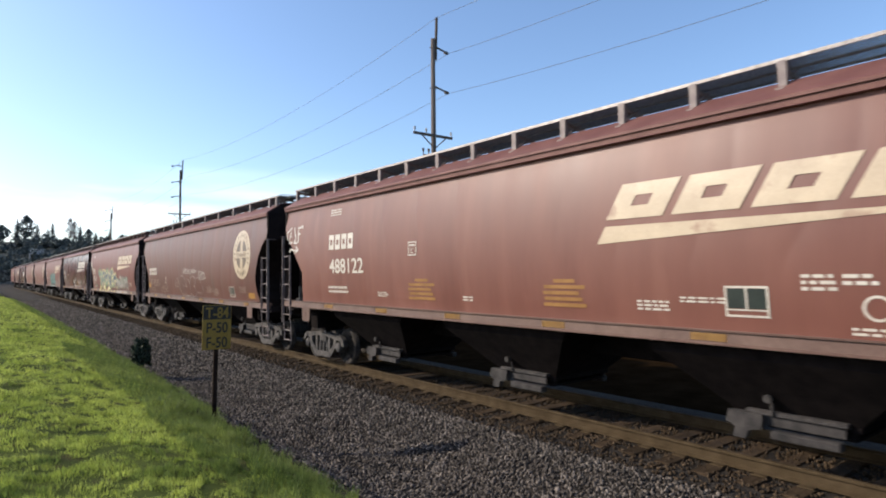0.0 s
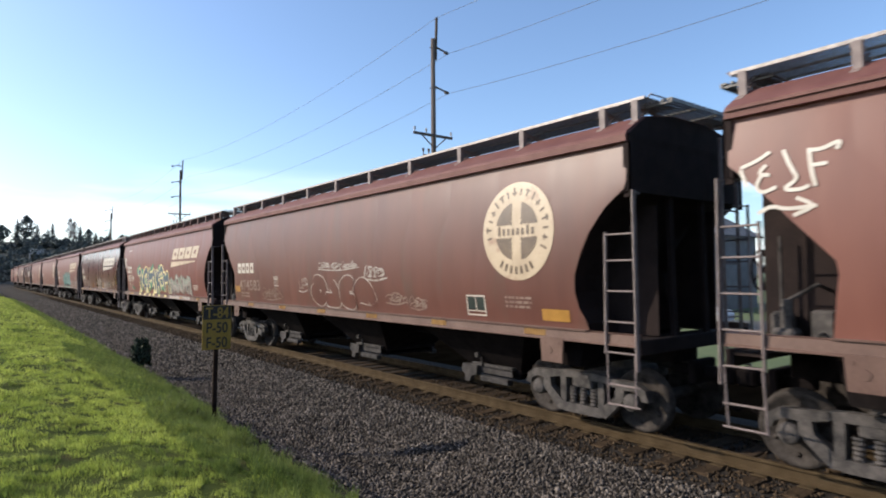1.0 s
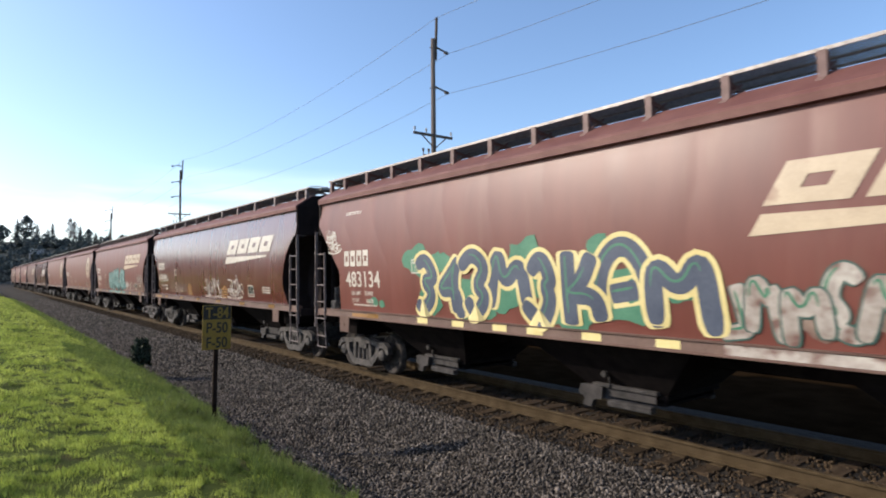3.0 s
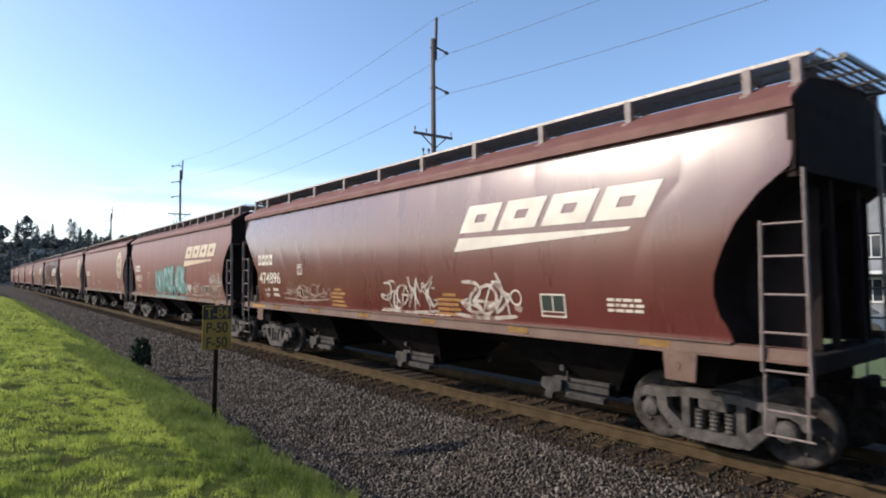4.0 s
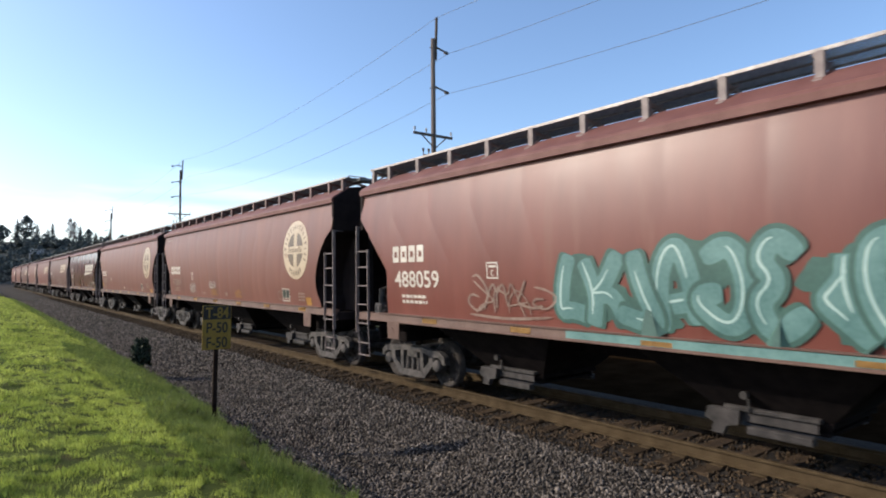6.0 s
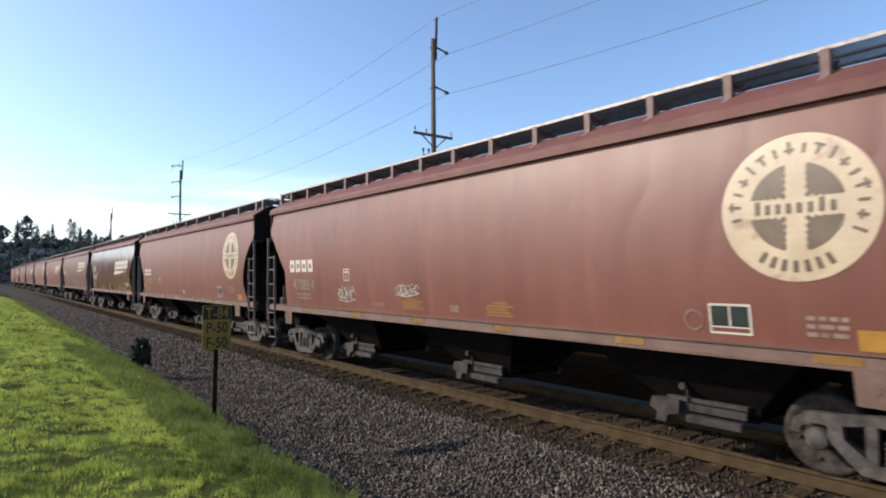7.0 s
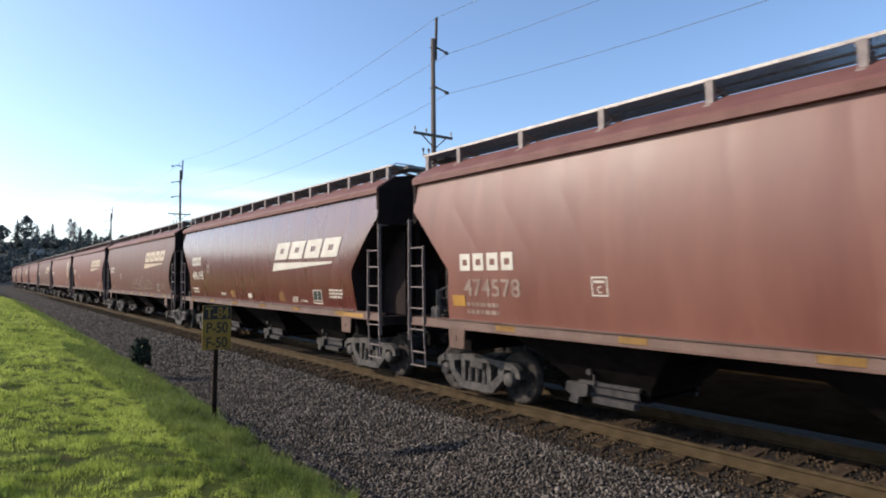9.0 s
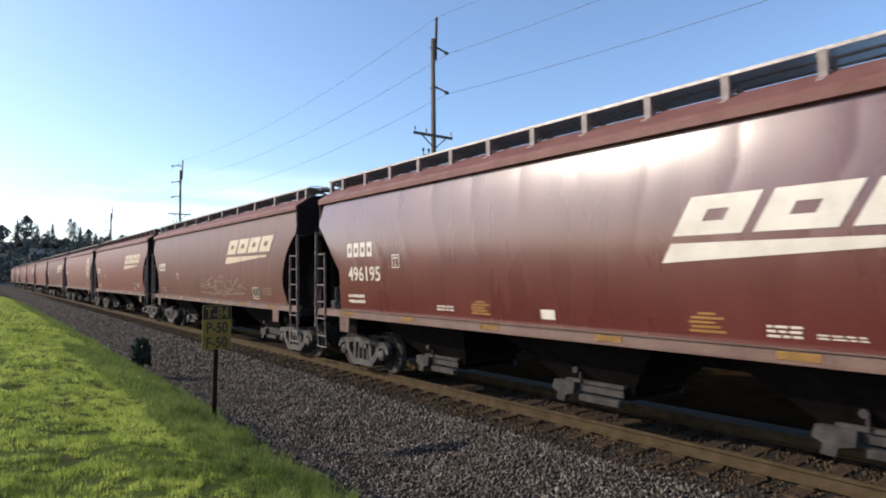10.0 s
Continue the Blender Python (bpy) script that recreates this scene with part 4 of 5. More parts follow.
def tag(car, rnd, y0, y1, z0, z1, loops, w, mat, name="graffiti_tag", label="sprayed white graffiti tag"):
    """One hand-sprayed word: thin looping signs side by side, joined by a low swash."""
    p = Paint()
    slot = (y1 - y0) / loops
    for k in range(2 * loops - 1):
        top = z1 - (z1 - z0) * rnd.uniform(0.0, 0.35)
        for pts in glyph_lines(rnd, y0 + slot * k / 2, slot * 1.2, z0 + (z1 - z0) * rnd.uniform(0, 0.3), top, 0.17):
            p.stroke(pts, w * rnd.uniform(0.4, 0.85), 0.008 + 0.0004 * k, 0.15)
    p.stroke(rounded([(y0, z0 + 0.02), ((y0 + y1) / 2, z0 - 0.03), (y1, z0 + 0.05)], 2), w * 0.8, 0.009, 0.2)
    return tagged(p.link(name, mat, car, label), kind="stuff")


def clouds(car, rnd, name, mat, label, y0, y1, z0, z1, n):
    """Sprayed background: overlapping soft-edged lobes."""
    p = Paint()
    for k in range(n):
        cy = y0 + (y1 - y0) * (k + rnd.uniform(0.1, 0.9)) / n
        cz = rnd.uniform(z0 + 0.15, z1 - 0.15)
        r = (z1 - z0) * rnd.uniform(0.18, 0.38)
        base = [p.put(cy, cz, 0.004 + 0.0002 * k)]
        m = 18
        for a in range(m):
            t = a * 2 * math.pi / m
            rr = r * (0.75 + 0.4 * noise.noise(Vector((k * 5.1, math.cos(t) * 1.5, math.sin(t) * 1.5))))
            base.append(p.put(cy + rr * 1.3 * math.cos(t), max(z0, cz + rr * math.sin(t)), 0.004 + 0.0002 * k))
        p.f += [(base[0], base[1 + a], base[1 + (a + 1) % m]) for a in range(m)]
    return tagged(p.link(name, mat, car, label), kind="stuff")


def piece(parent, rnd, y0, y1, z0, z1, n, fill, edge, accent, fat=0.30, rim=0.10, loose=0.06):
    """Fat outlined letter-like forms with inner lines, one part each, over a sprayed ground."""
    w = (y1 - y0) / n
    for k in range(n):
        outline, body, inner = Paint(), Paint(), Paint()
        lift = 0.008 + 0.004 * (k % 3)
        m = fat * 0.55
        for pts in glyph_lines(rnd, y0 + w * k, w * 1.05, z0 + m, z1 - m * rnd.uniform(0.7, 1.5), loose):
            outline.stroke(pts, fat + rim, lift, 0.10)
            body.stroke(pts[1:-1], fat, lift + 0.0022, 0.10)
            if accent:
                inner.stroke([(y + 0.04, z + 0.03) for y, z in pts[len(pts) // 5:-len(pts) // 4]], 0.035, lift + 0.0034, 0.3)
        outline.link("letter_outline", edge, parent)
        body.link("letter_fill", fill, parent)
        if accent:
            inner.link("inner_stroke", accent, parent)


M_BLACKPAINT = material("dark_panel_paint", (0.010, 0.016, 0.014), (0.022, 0.030, 0.026), 0.4, scale=5, fine=30, bump=0.0)
M_POSTBROWN = material("brown_post_paint", (0.090, 0.042, 0.036), (0.145, 0.080, 0.070), 0.6, scale=8, fine=60, bump=0.1)
TYPES = {"s": build_car("round", "straight", 1.075, 0.78, M_POSTBROWN), "r": build_car("round", "straight", 1.66, 0.60, M_LADDER), "q": build_car("round", "straight", 1.085, 0.70, M_LADDER)}
CAR_LEN = SHORT
TYPES["k"] = build_car("straight", "straight", 1.085, 0.72, M_LADDER)
CAR_LEN, Z_SILL = LONG, 1.465
TYPES["p"] = build_car("straight", "straight", 1.087, 1.22, M_LADDER, True)
Z_SILL = 1.33
# kind, paint, emblem, number
CONSIST = [("p", 3, "logo", "488122"), ("r", 1, "round", "474583"), ("s", 0, "logo", "483134"), ("r", 2, "logo", "474896"), ("q", 0, "logo", "488059"),
           ("s", 3, "round", "478864"), ("r", 3, "round", "474578"), ("k", 2, "logo", "496195"), ("r", 1, "logo", ""), ("s", 0, "logo", ""), ("r", 3, "round", ""),
           ("s", 1, "logo", ""), ("s", 3, "", ""), ("r", 0, "logo", ""), ("s", 3, "round", ""), ("s", 1, "logo", ""), ("r", 3, "", ""), ("s", 0, "logo", ""),
           ("s", 3, "", ""), ("r", 1, "logo", ""), ("s", 3, "logo", ""), ("s", 0, "", "")]
WORDS = {"s": "with close-set walkway posts", "r": "with wide-set walkway posts", "q": "with graffiti and round-cut end", "k": "of short length", "p": "with a guttered roof edge"}
LENGTHS = [SHORT if q[0] == "k" else LONG for q in CONSIST]
STARTS = [FIRST + sum(PITCH - LONG + q for q in LENGTHS[:i]) for i in range(len(CONSIST))]
TONE = ["faded reddish-brown", "weathered dark brown", "glossy maroon", "sun-bleached pinkish-brown"]
CARS, used = [], set()
rnd = random.Random(5)
for i, (kind, tone, mark, digits) in enumerate(CONSIST):
    base = TYPES[kind]
    if kind in used:
        car = copy_thing(base, pose(0, STARTS[i], 0))
    else:
        car = base
        car.matrix_basis = pose(0, STARTS[i], 0)
        used.add(kind)
        for o in car.children:
            if o.name.startswith("body"):
                o.material_slots[0].link = "OBJECT"
    CARS.append(car)
for i, (kind, tone, mark, digits) in enumerate(CONSIST):
    car = CARS[i]
    tagged(car, TONE[tone] + " covered hopper car " + WORDS[kind] + " on rails", "freight car", "train of hopper cars")
    for o in car.children:
        if o.name.startswith("body"):
            o.material_slots[0].link = "OBJECT"
            o.material_slots[0].material = PAINT[tone]

# reporting mark (y, width, z, height), number likewise, and whether the number is worn off
NUMBERS = {0: ((13.88, 1.20, 2.95, 0.36), (13.86, 1.62, 2.38, 0.35), False), 1: ((15.09, 1.42, 2.41, 0.32), (15.03, 1.80, 1.87, 0.33), True),
           2: ((15.20, 1.10, 2.53, 0.36), (15.16, 1.50, 2.06, 0.36), False), 3: ((15.35, 1.10, 2.64, 0.31), (15.31, 1.58, 2.10, 0.33), False),
           5: ((15.11, 1.43, 2.42, 0.32), (14.97, 1.30, 1.94, 0.30), True), 6: ((15.11, 1.38, 2.39, 0.30), (15.04, 1.42, 1.95, 0.30), True),
           7: ((13.95, 1.12, 2.74, 0.32), (13.93, 1.40, 2.20, 0.32), False)}
USUAL = ((15.20, 1.10, 2.58, 0.33), (15.16, 1.50, 2.08, 0.33), False)
# lines of small stencils: y from and to, z from and to, number of lines
STENCILS = {0: ((13.98, 13.01, 1.86, 2.06, 2), (13.88, 13.35, 3.76, 3.94, 3), (11.68, 11.27, 1.84, 1.96, 3), (8.79, 8.52, 1.83, 1.93, 2), (5.17, 4.70, 1.82, 1.97, 3), (4.55, 3.97, 1.94, 2.03, 2),
                (3.14, 2.80, 2.10, 2.30, 3), (2.75, 2.44, 2.16, 2.30, 2), (2.70, 1.60, 1.66, 1.76, 2)),
            1: ((14.95, 14.20, 1.60, 1.80, 2), (2.40, 1.80, 1.74, 1.96, 3)),
            2: ((15.20, 14.50, 3.72, 3.80, 2), (14.90, 13.90, 1.60, 1.66, 1), (2.40, 1.80, 1.74, 1.96, 3)),
            3: ((2.45, 1.85, 1.76, 1.98, 3), (8.40, 6.00, 1.53, 1.57, 1)), 4: ((14.95, 14.10, 1.70, 1.92, 2), (2.0, 1.50, 1.74, 1.96, 3)),
            5: ((16.33, 15.23, 3.86, 3.95, 2), (14.80, 13.95, 1.66, 1.85, 2), (10.92, 10.34, 1.63, 1.72, 2), (2.02, 1.62, 1.60, 1.86, 3)),
            6: ((15.0, 14.18, 1.57, 1.83, 2), (7.69, 7.17, 1.59, 1.65, 1), (6.39, 5.87, 1.58, 1.64, 1), (2.44, 1.79, 1.71, 1.96, 3)),
            7: ((14.01, 13.28, 1.63, 1.88, 2), (10.6, 10.1, 1.62, 1.74, 2), (4.53, 4.13, 1.58, 1.74, 3), (4.02, 3.54, 1.60, 1.67, 2), (2.28, 1.59, 1.73, 1.98, 3))}
TEST_PANELS = {0: (3.98, 1.81), 1: (3.40, 1.60), 2: (3.40, 1.60), 3: (3.71, 1.66), 4: (3.00, 1.60), 5: (3.09, 1.60), 6: (3.62, 1.59), 7: (3.20, 1.59)}
PLATES = {0: (10.44, 2.71), 1: (12.10, 2.02), 2: (12.44, 2.35), 3: (12.55, 2.35), 4: (12.30, 2.25), 5: (12.08, 2.19), 6: (12.20, 2.00), 7: (12.05, 2.47)}
NOTICES = {0: ((10.50, 9.62, 1.83, 2.28), (6.84, 6.02, 1.83, 2.28)), 3: ((10.70, 9.97, 1.57, 2.04), (6.40, 5.62, 1.56, 2.01)), 5: ((9.68, 8.96, 1.63, 1.86), (7.10, 6.44, 1.61, 1.87)), 7: ((5.46, 5.00, 1.60, 1.87), (9.6, 9.1, 1.62, 1.88))}
for i, (kind, tone, mark, digits) in enumerate(CONSIST):
    car = CARS[i]
    Z_SILL = 1.465 if kind == "p" else 1.33
    if mark == "logo":
        logo(car, M_WHITE if tone == 2 else M_CREAM, -0.28 if kind == "k" else 0.0)
    elif mark == "round":
        roundel(car)
    if i >= 12:
        continue
    a, b, faint = NUMBERS.get(i, USUAL)
    number(car, digits, M_WHITE, a, b, faint)
    reflectors(car, [y for y in (1.5, 3.97, 6.42, 8.87, 11.32, 13.77) if not (i == 2 and 5 < y < 12)], Z_SILL)
    p = Paint()
    for row in STENCILS.get(i, STENCILS[6]):
        bars(p, rnd, *row)
    tagged(p.link("stencil_mark", M_FADED if tone in (1, 3) and i else M_WHITE, car), kind="stuff")
    y, z = TEST_PANELS.get(i, (3.3, 1.6))
    weight_panel(car, y, y - 0.50, z, z + 0.36)
    if i in (0, 3, 5):
        p = Paint()
        p.ring(y + (0.53 if i == 3 else 0.20) if i else 2.46, z + (0.28 if i == 3 else 0.15) if i else 1.96, 0.105, 0.132, n=20)
        p.link("wheel_ring", M_FADED if i == 5 else M_WHITE, car)
    plate_box(car, *PLATES.get(i, (12.2, 2.2)))
    for row in NOTICES.get(i, ()):
        notice(car, *row, M_OCHRE)
Z_SILL = 1.33
# load limit lines that can be read
for i, words in ((2, (("LD LMT", 14.95, 0.44), ("223400", 14.36, 0.36), ("LT WT", 14.95, 0.34), ("62600", 14.32, 0.32))), (3, (("LD LMT", 14.95, 0.44), ("LT WT", 14.92, 0.34)))):
    p = Paint()
    for k, (text, y, wide) in enumerate(words):
        second = k >= len(words) // 2
        p.text(text, y, 1.70 if second else 1.87, 0.095, width=wide)
    if i == 3:
        bars(p, rnd, 14.30, 13.90, 1.66, 1.96, 2)
    tagged(p.link("load_limit", M_WHITE, CARS[i]), kind="stuff")
patch_mark(CARS[1], "placard", M_YELLOW, 15.45, 15.00, 1.80, 2.00, "yellow painted placard patch")
patch_mark(CARS[1], "placard", M_YELLOW, 1.60, 1.05, 1.60, 1.78, "yellow painted placard patch")
patch_mark(CARS[5], "placard", M_YELLOW, 1.55, 1.25, 1.53, 1.74, "yellow painted placard patch")
patch_mark(CARS[5], "sticker", M_FADED, 8.11, 7.86, 1.63, 1.76)
patch_mark(CARS[6], "placard", M_YELLOW, 15.39, 15.04, 1.75, 1.95, "yellow painted placard patch")
patch_mark(CARS[6], "placard", M_YELLOW, 1.57, 1.15, 1.52, 1.71, "yellow painted placard patch")
patch_mark(CARS[6], "sticker", M_WHITE, 8.22, 7.99, 1.62, 1.75)
patch_mark(CARS[7], "sticker", M_WHITE, 7.93, 7.64, 1.62, 1.77)
# long yellow stretches on the sills
patch_mark(CARS[2], "sill_stripe", M_OCHRE, 14.90, 13.75, 1.37, 1.45)
patch_mark(CARS[3], "sill_stripe", M_YELLOW, 15.9, 14.9, 1.37, 1.45)
patch_mark(CARS[7], "sill_stripe", M_YELLOW, 1.82, 0.60, 1.36, 1.45)

# graffiti, car by car
p = Paint()
for pts in (((16.44, 3.50), (16.40, 3.38), (16.36, 3.30)), ((16.44, 3.52), (16.25, 3.58), (16.12, 3.66)), ((16.16, 3.52), (16.25, 3.42), (16.12, 3.40)),
            ((16.20, 3.42), (16.28, 3.28), (16.20, 3.20), (16.05, 3.26)), ((15.98, 3.66), (15.90, 3.45), (15.82, 3.32), (16.0, 3.22), (15.80, 3.20), (15.72, 3.24)),
            ((15.72, 3.62), (15.70, 3.40), (15.66, 3.22)), ((15.74, 3.62), (15.60, 3.60), (15.42, 3.68), (15.46, 3.58)), ((15.70, 3.45), (15.55, 3.45)),
            ((16.25, 2.98), (16.10, 3.06), (15.95, 3.0), (15.65, 3.02)), ((15.85, 3.12), (15.65, 3.02), (15.88, 2.93))):
    p.stroke(rounded(list(pts), 2), 0.042, 0.009)
tagged(p.link("graffiti_tag", M_WHITE, CARS[0], "sprayed white graffiti tag with an arrow"), kind="stuff")

g = clouds(CARS[1], rnd, "graffiti_piece", PAINT[1], "white outlined throw-up graffiti", 9.6, 6.7, 1.52, 2.25, 5)
piece(g, rnd, 9.6, 6.6, 1.50, 2.32, 4, PAINT[1], M_TAG, None, 0.34, 0.055)
tag(CARS[1], rnd, 10.45, 9.85, 1.9, 2.42, 2, 0.04, M_TAG)
tag(CARS[1], rnd, 9.2, 7.1, 2.46, 2.66, 7, 0.04, M_TAG)
tag(CARS[1], rnd, 6.9, 5.95, 2.22, 2.55, 4, 0.045, M_TAG)
tag(CARS[1], rnd, 6.1, 5.3, 1.72, 2.0, 3, 0.04, M_FADED)
tag(CARS[1], rnd, 5.2, 4.6, 1.64, 1.9, 3, 0.04, M_FADED)
tag(CARS[1], rnd, 13.1, 11.7, 1.62, 1.98, 4, 0.035, M_FADED)

g = clouds(CARS[2], rnd, "graffiti_piece", M_SPRAYGREEN, "yellow-outlined navy and green graffiti piece", 12.4, 6.6, 1.51, 2.86, 18)
piece(g, rnd, 12.45, 6.3, 1.50, 2.80, 8, M_SPRAYNAVY, M_SPRAYYEL, M_SPRAYGREEN, 0.27, 0.14, 0.15)
for y in (12.3, 11.2, 10.1, 9.3, 8.2, 7.0):
    patch_mark(CARS[2], "sill_paint", M_SPRAYYEL, y, y - 0.34, 1.37, 1.48)
clouds(CARS[2], rnd, "graffiti_shade", M_SPRAYGREEN, "green sprayed drips", 14.3, 13.5, 1.52, 1.92, 3)
g = clouds(CARS[2], rnd, "graffiti_piece", M_FADED, "pale bubble-letter graffiti near the leading end", 6.2, 2.6, 1.51, 2.1, 7)
piece(g, rnd, 6.2, 2.7, 1.50, 2.40, 9, M_TAG, M_TEALDK, M_SPRAYGREEN, 0.17, 0.045, 0.15)
patch_mark(CARS[2], "sill_paint", M_TAG, 6.1, 2.9, 1.36, 1.48)
tag(CARS[2], rnd, 16.15, 15.65, 3.14, 3.42, 3, 0.04, M_WHITE)
tag(CARS[2], rnd, 16.0, 15.35, 2.86, 3.16, 4, 0.04, M_WHITE)

tag(CARS[3], rnd, 13.55, 10.75, 1.68, 2.15, 7, 0.060, M_FADED, label="thin grey sprayed graffiti tag")
tag(CARS[3], rnd, 8.35, 6.35, 1.58, 2.30, 5, 0.075, M_TAG)
tag(CARS[3], rnd, 5.85, 4.25, 1.58, 2.30, 3, 0.085, M_TAG)
clouds(CARS[3], rnd, "spray_haze", M_FADED, "pale overspray round the tag", 5.7, 4.1, 1.60, 1.95, 4)

g = clouds(CARS[4], rnd, "graffiti_piece", M_TEALDK, "teal bubble-letter graffiti piece", 10.7, 5.9, 1.52, 2.70, 14)
patch_mark(CARS[4], "sill_paint", M_TEAL, 10.6, 5.6, 1.37, 1.48)
piece(g, rnd, 10.8, 5.6, 1.52, 2.78, 9, M_TEAL, M_TEALDK, M_TEALPALE, 0.26, 0.12, 0.13)
clouds(CARS[4], rnd, "graffiti_shade", M_TAG, "pale sprayed end of the teal piece", 5.75, 4.95, 1.51, 2.12, 6)
tag(CARS[4], rnd, 12.85, 10.9, 1.60, 2.35, 4, 0.06, M_FADED, label="thin grey sprayed graffiti tag")
tag(CARS[4], rnd, 4.9, 3.05, 1.58, 2.12, 5, 0.050, M_TAG)
tag(CARS[4], rnd, 2.45, 0.95, 1.95, 2.45, 6, 0.050, M_TAG)
tag(CARS[4], rnd, 2.45, 0.95, 1.58, 1.98, 7, 0.045, M_FADED, label="thin grey sprayed graffiti tag")
tag(CARS[5], rnd, 12.40, 11.60, 1.72, 2.12, 4, 0.050, M_TAG)
tag(CARS[5], rnd, 9.90, 9.05, 1.90, 2.15, 5, 0.035, M_TAG)
tag(CARS[8], rnd, 9.0, 4.0, 1.7, 2.3, 7, 0.06, M_FADED, label="thin grey sprayed graffiti tag")

# ---- speed board by the track ----
sign = tagged(new("speed_sign", None), "faded yellow railway speed sign on a rusty post in the grass", "sign")
sign.matrix_basis = pose(-5.5, 9.85, 0.10, 0, 1.2, 0)
bm = bmesh.new()
box(bm, -0.034, 0.034, -0.02, 0.02, -0.1, 1.7)
part("post", bm, M_POST, sign)
bm = bmesh.new()
box(bm, -0.225, 0.225, -0.034, -0.022, 1.07, 1.77, 0.004)
panel = part("panel", bm, M_SIGNY, sign, "faded yellow sheet panel with black legend")
bm = bmesh.new()
box(bm, -0.215, 0.215, -0.0375, -0.0345, 1.545, 1.76)
part("dark_field", bm, M_BLACK, panel, "black top field")
for words, z in (("T-84", 1.57), ("P-50", 1.335), ("F-50", 1.10)):
    cu = bpy.data.curves.new("legend", "FONT")
    cu.body, cu.size, cu.align_x, cu.extrude, cu.offset = words, 0.235, "CENTER", 0.001, 0.004
    tmp = new("legend", cu)
    bpy.context.view_layer.update()
    me = bpy.data.meshes.new_from_object(tmp.evaluated_get(bpy.context.evaluated_depsgraph_get()))
    bpy.data.objects.remove(tmp)
    me.materials.clear()
    me.materials.append(M_SIGNY if z > 1.5 else M_BLACK)
    link("legend", me, panel, pose(0, -0.0395 if z > 1.5 else -0.0365, z, 90, 0, 0) @ Matrix.Diagonal((0.80, 1, 1, 1)))

# ---- power line beyond the track ----
POLE_X, POLE_Y = 10.3, (24.9, 74.0, 121.0, -24.0)


def build_pole(side, arms):
    pole = tagged(new("utility_pole", None), "tall weathered wooden utility pole with crossarm beyond the railway", "utility pole", "power line poles")
    bm = bmesh.new()
    rod(bm, (0, 0, -0.6), (0, 0, 14.7), 0.17, 12, 0.11)
    part("shaft", bm, M_POLE, pole, "", True)
    bm = bmesh.new()
    rod(bm, (0.16, 0, 13.6), (0.26, 0, 15.9), 0.085, 8, 0.07)
    part("top_extension", bm, M_POLE, pole)
    for z in arms:
        bm = bmesh.new()
        rod(bm, (0, 0, z + 0.2), (side * 0.95, 0, z), 0.055, 8, 0.04)
        rod(bm, (-0.2, 0, z + 0.05), (0.2, 0, z + 0.05), 0.03, 6)
        rod(bm, (side * 0.78, 0, z), (side * 0.98, 0, z - 0.02), 0.09, 8)
        part("standoff", bm, M_POLE, pole)
    bm = bmesh.new()
    box(bm, -1.35, 1.15, -0.16, -0.05, 9.47, 9.60, 0.01)
    bar(bm, (-0.85, -0.1, 9.5), (0, -0.1, 8.85), 0.04, 0.05)
    bar(bm, (0.75, -0.1, 9.5), (0, -0.1, 8.85), 0.04, 0.05)
    arm = part("crossarm", bm, M_POLE, pole)
    for x in (-1.28, -0.55, 1.08):
        bm = bmesh.new()
        rod(bm, (x, -0.1, 9.60), (x, -0.1, 9.72), 0.02, 6)
        rod(bm, (x, -0.1, 9.70), (x, -0.1, 9.86), 0.07, 8, 0.05)
        part("insulator", bm, M_INSUL, arm)
    for x in (-0.75, -0.4, 0.4, 0.75):
        bm = bmesh.new()
        rod(bm, (x, -0.1, 8.35), (x, -0.1, 8.75), 0.03, 6)
        rod(bm, (0, -0.1, 8.55), (x, -0.1, 8.45), 0.025, 6)
        rod(bm, (x, -0.1, 8.65), (x, -0.1, 8.8), 0.06, 8)
        part("lower_bracket", bm, M_POLE, pole)
    return pole


first_pole = build_pole(1, (14.15, 12.0))
first_pole.matrix_basis = pose(POLE_X, POLE_Y[0], 0)
copy_thing(first_pole, pose(POLE_X, POLE_Y[3], 0))
far_pole = build_pole(-1, (15.1, 13.2, 11.5))
far_pole.matrix_basis = pose(POLE_X, POLE_Y[1], 0)
copy_thing(far_pole, pose(POLE_X + 0.3, POLE_Y[2], -1.0))
for dx, z in ((0.26, 15.9), (0.98, 14.1), (0.98, 11.95)):
    ys = sorted(POLE_Y)
    for a, b in zip(ys, ys[1:]):
        bm = bmesh.new()
        pts = [Vector((POLE_X + dx, a + (b - a) * k / 16, z - 1.1 * 4 * (k / 16) * (1 - k / 16))) for k in range(17)]
        for p, q in zip(pts, pts[1:]):
            rod(bm, p, q, 0.011, 5)
        tagged(part("power_line", bm, M_WIRE), "thin sagging overhead power line wire", "wire", "overhead wires")

# ---- distance: wooded hill, trees, houses ----
hill_rows = []
rh = random.Random(3)
for j in range(28):
    y = 296 + 14 * j
    row = []
    for i in range(60):
        x = -420 + 20 * i
        rise = min(1.0, max(0.0, (y - 300) / 130))
        h = -1.0 + 28.5 * rise ** 0.8 * (0.85 + 0.15 * noise.noise(Vector((x * 0.006, y * 0.006, 2))))
        row.append((x, y, h + 1.2 * noise.noise(Vector((x * 0.05, y * 0.05, 5)))))
    hill_rows.append(row)
tagged(new("backdrop_hill", sheet(hill_rows, 60, M_HILL, "backdrop_hill")), "dark wooded hillside far beyond the railway", "hill", kind="structure")


def hill_z(x, y):
    rise = min(1.0, max(0.0, (y - 300) / 130))
    return -1.0 + 28.5 * rise ** 0.8 * (0.85 + 0.15 * noise.noise(Vector((x * 0.006, y * 0.006, 2))))


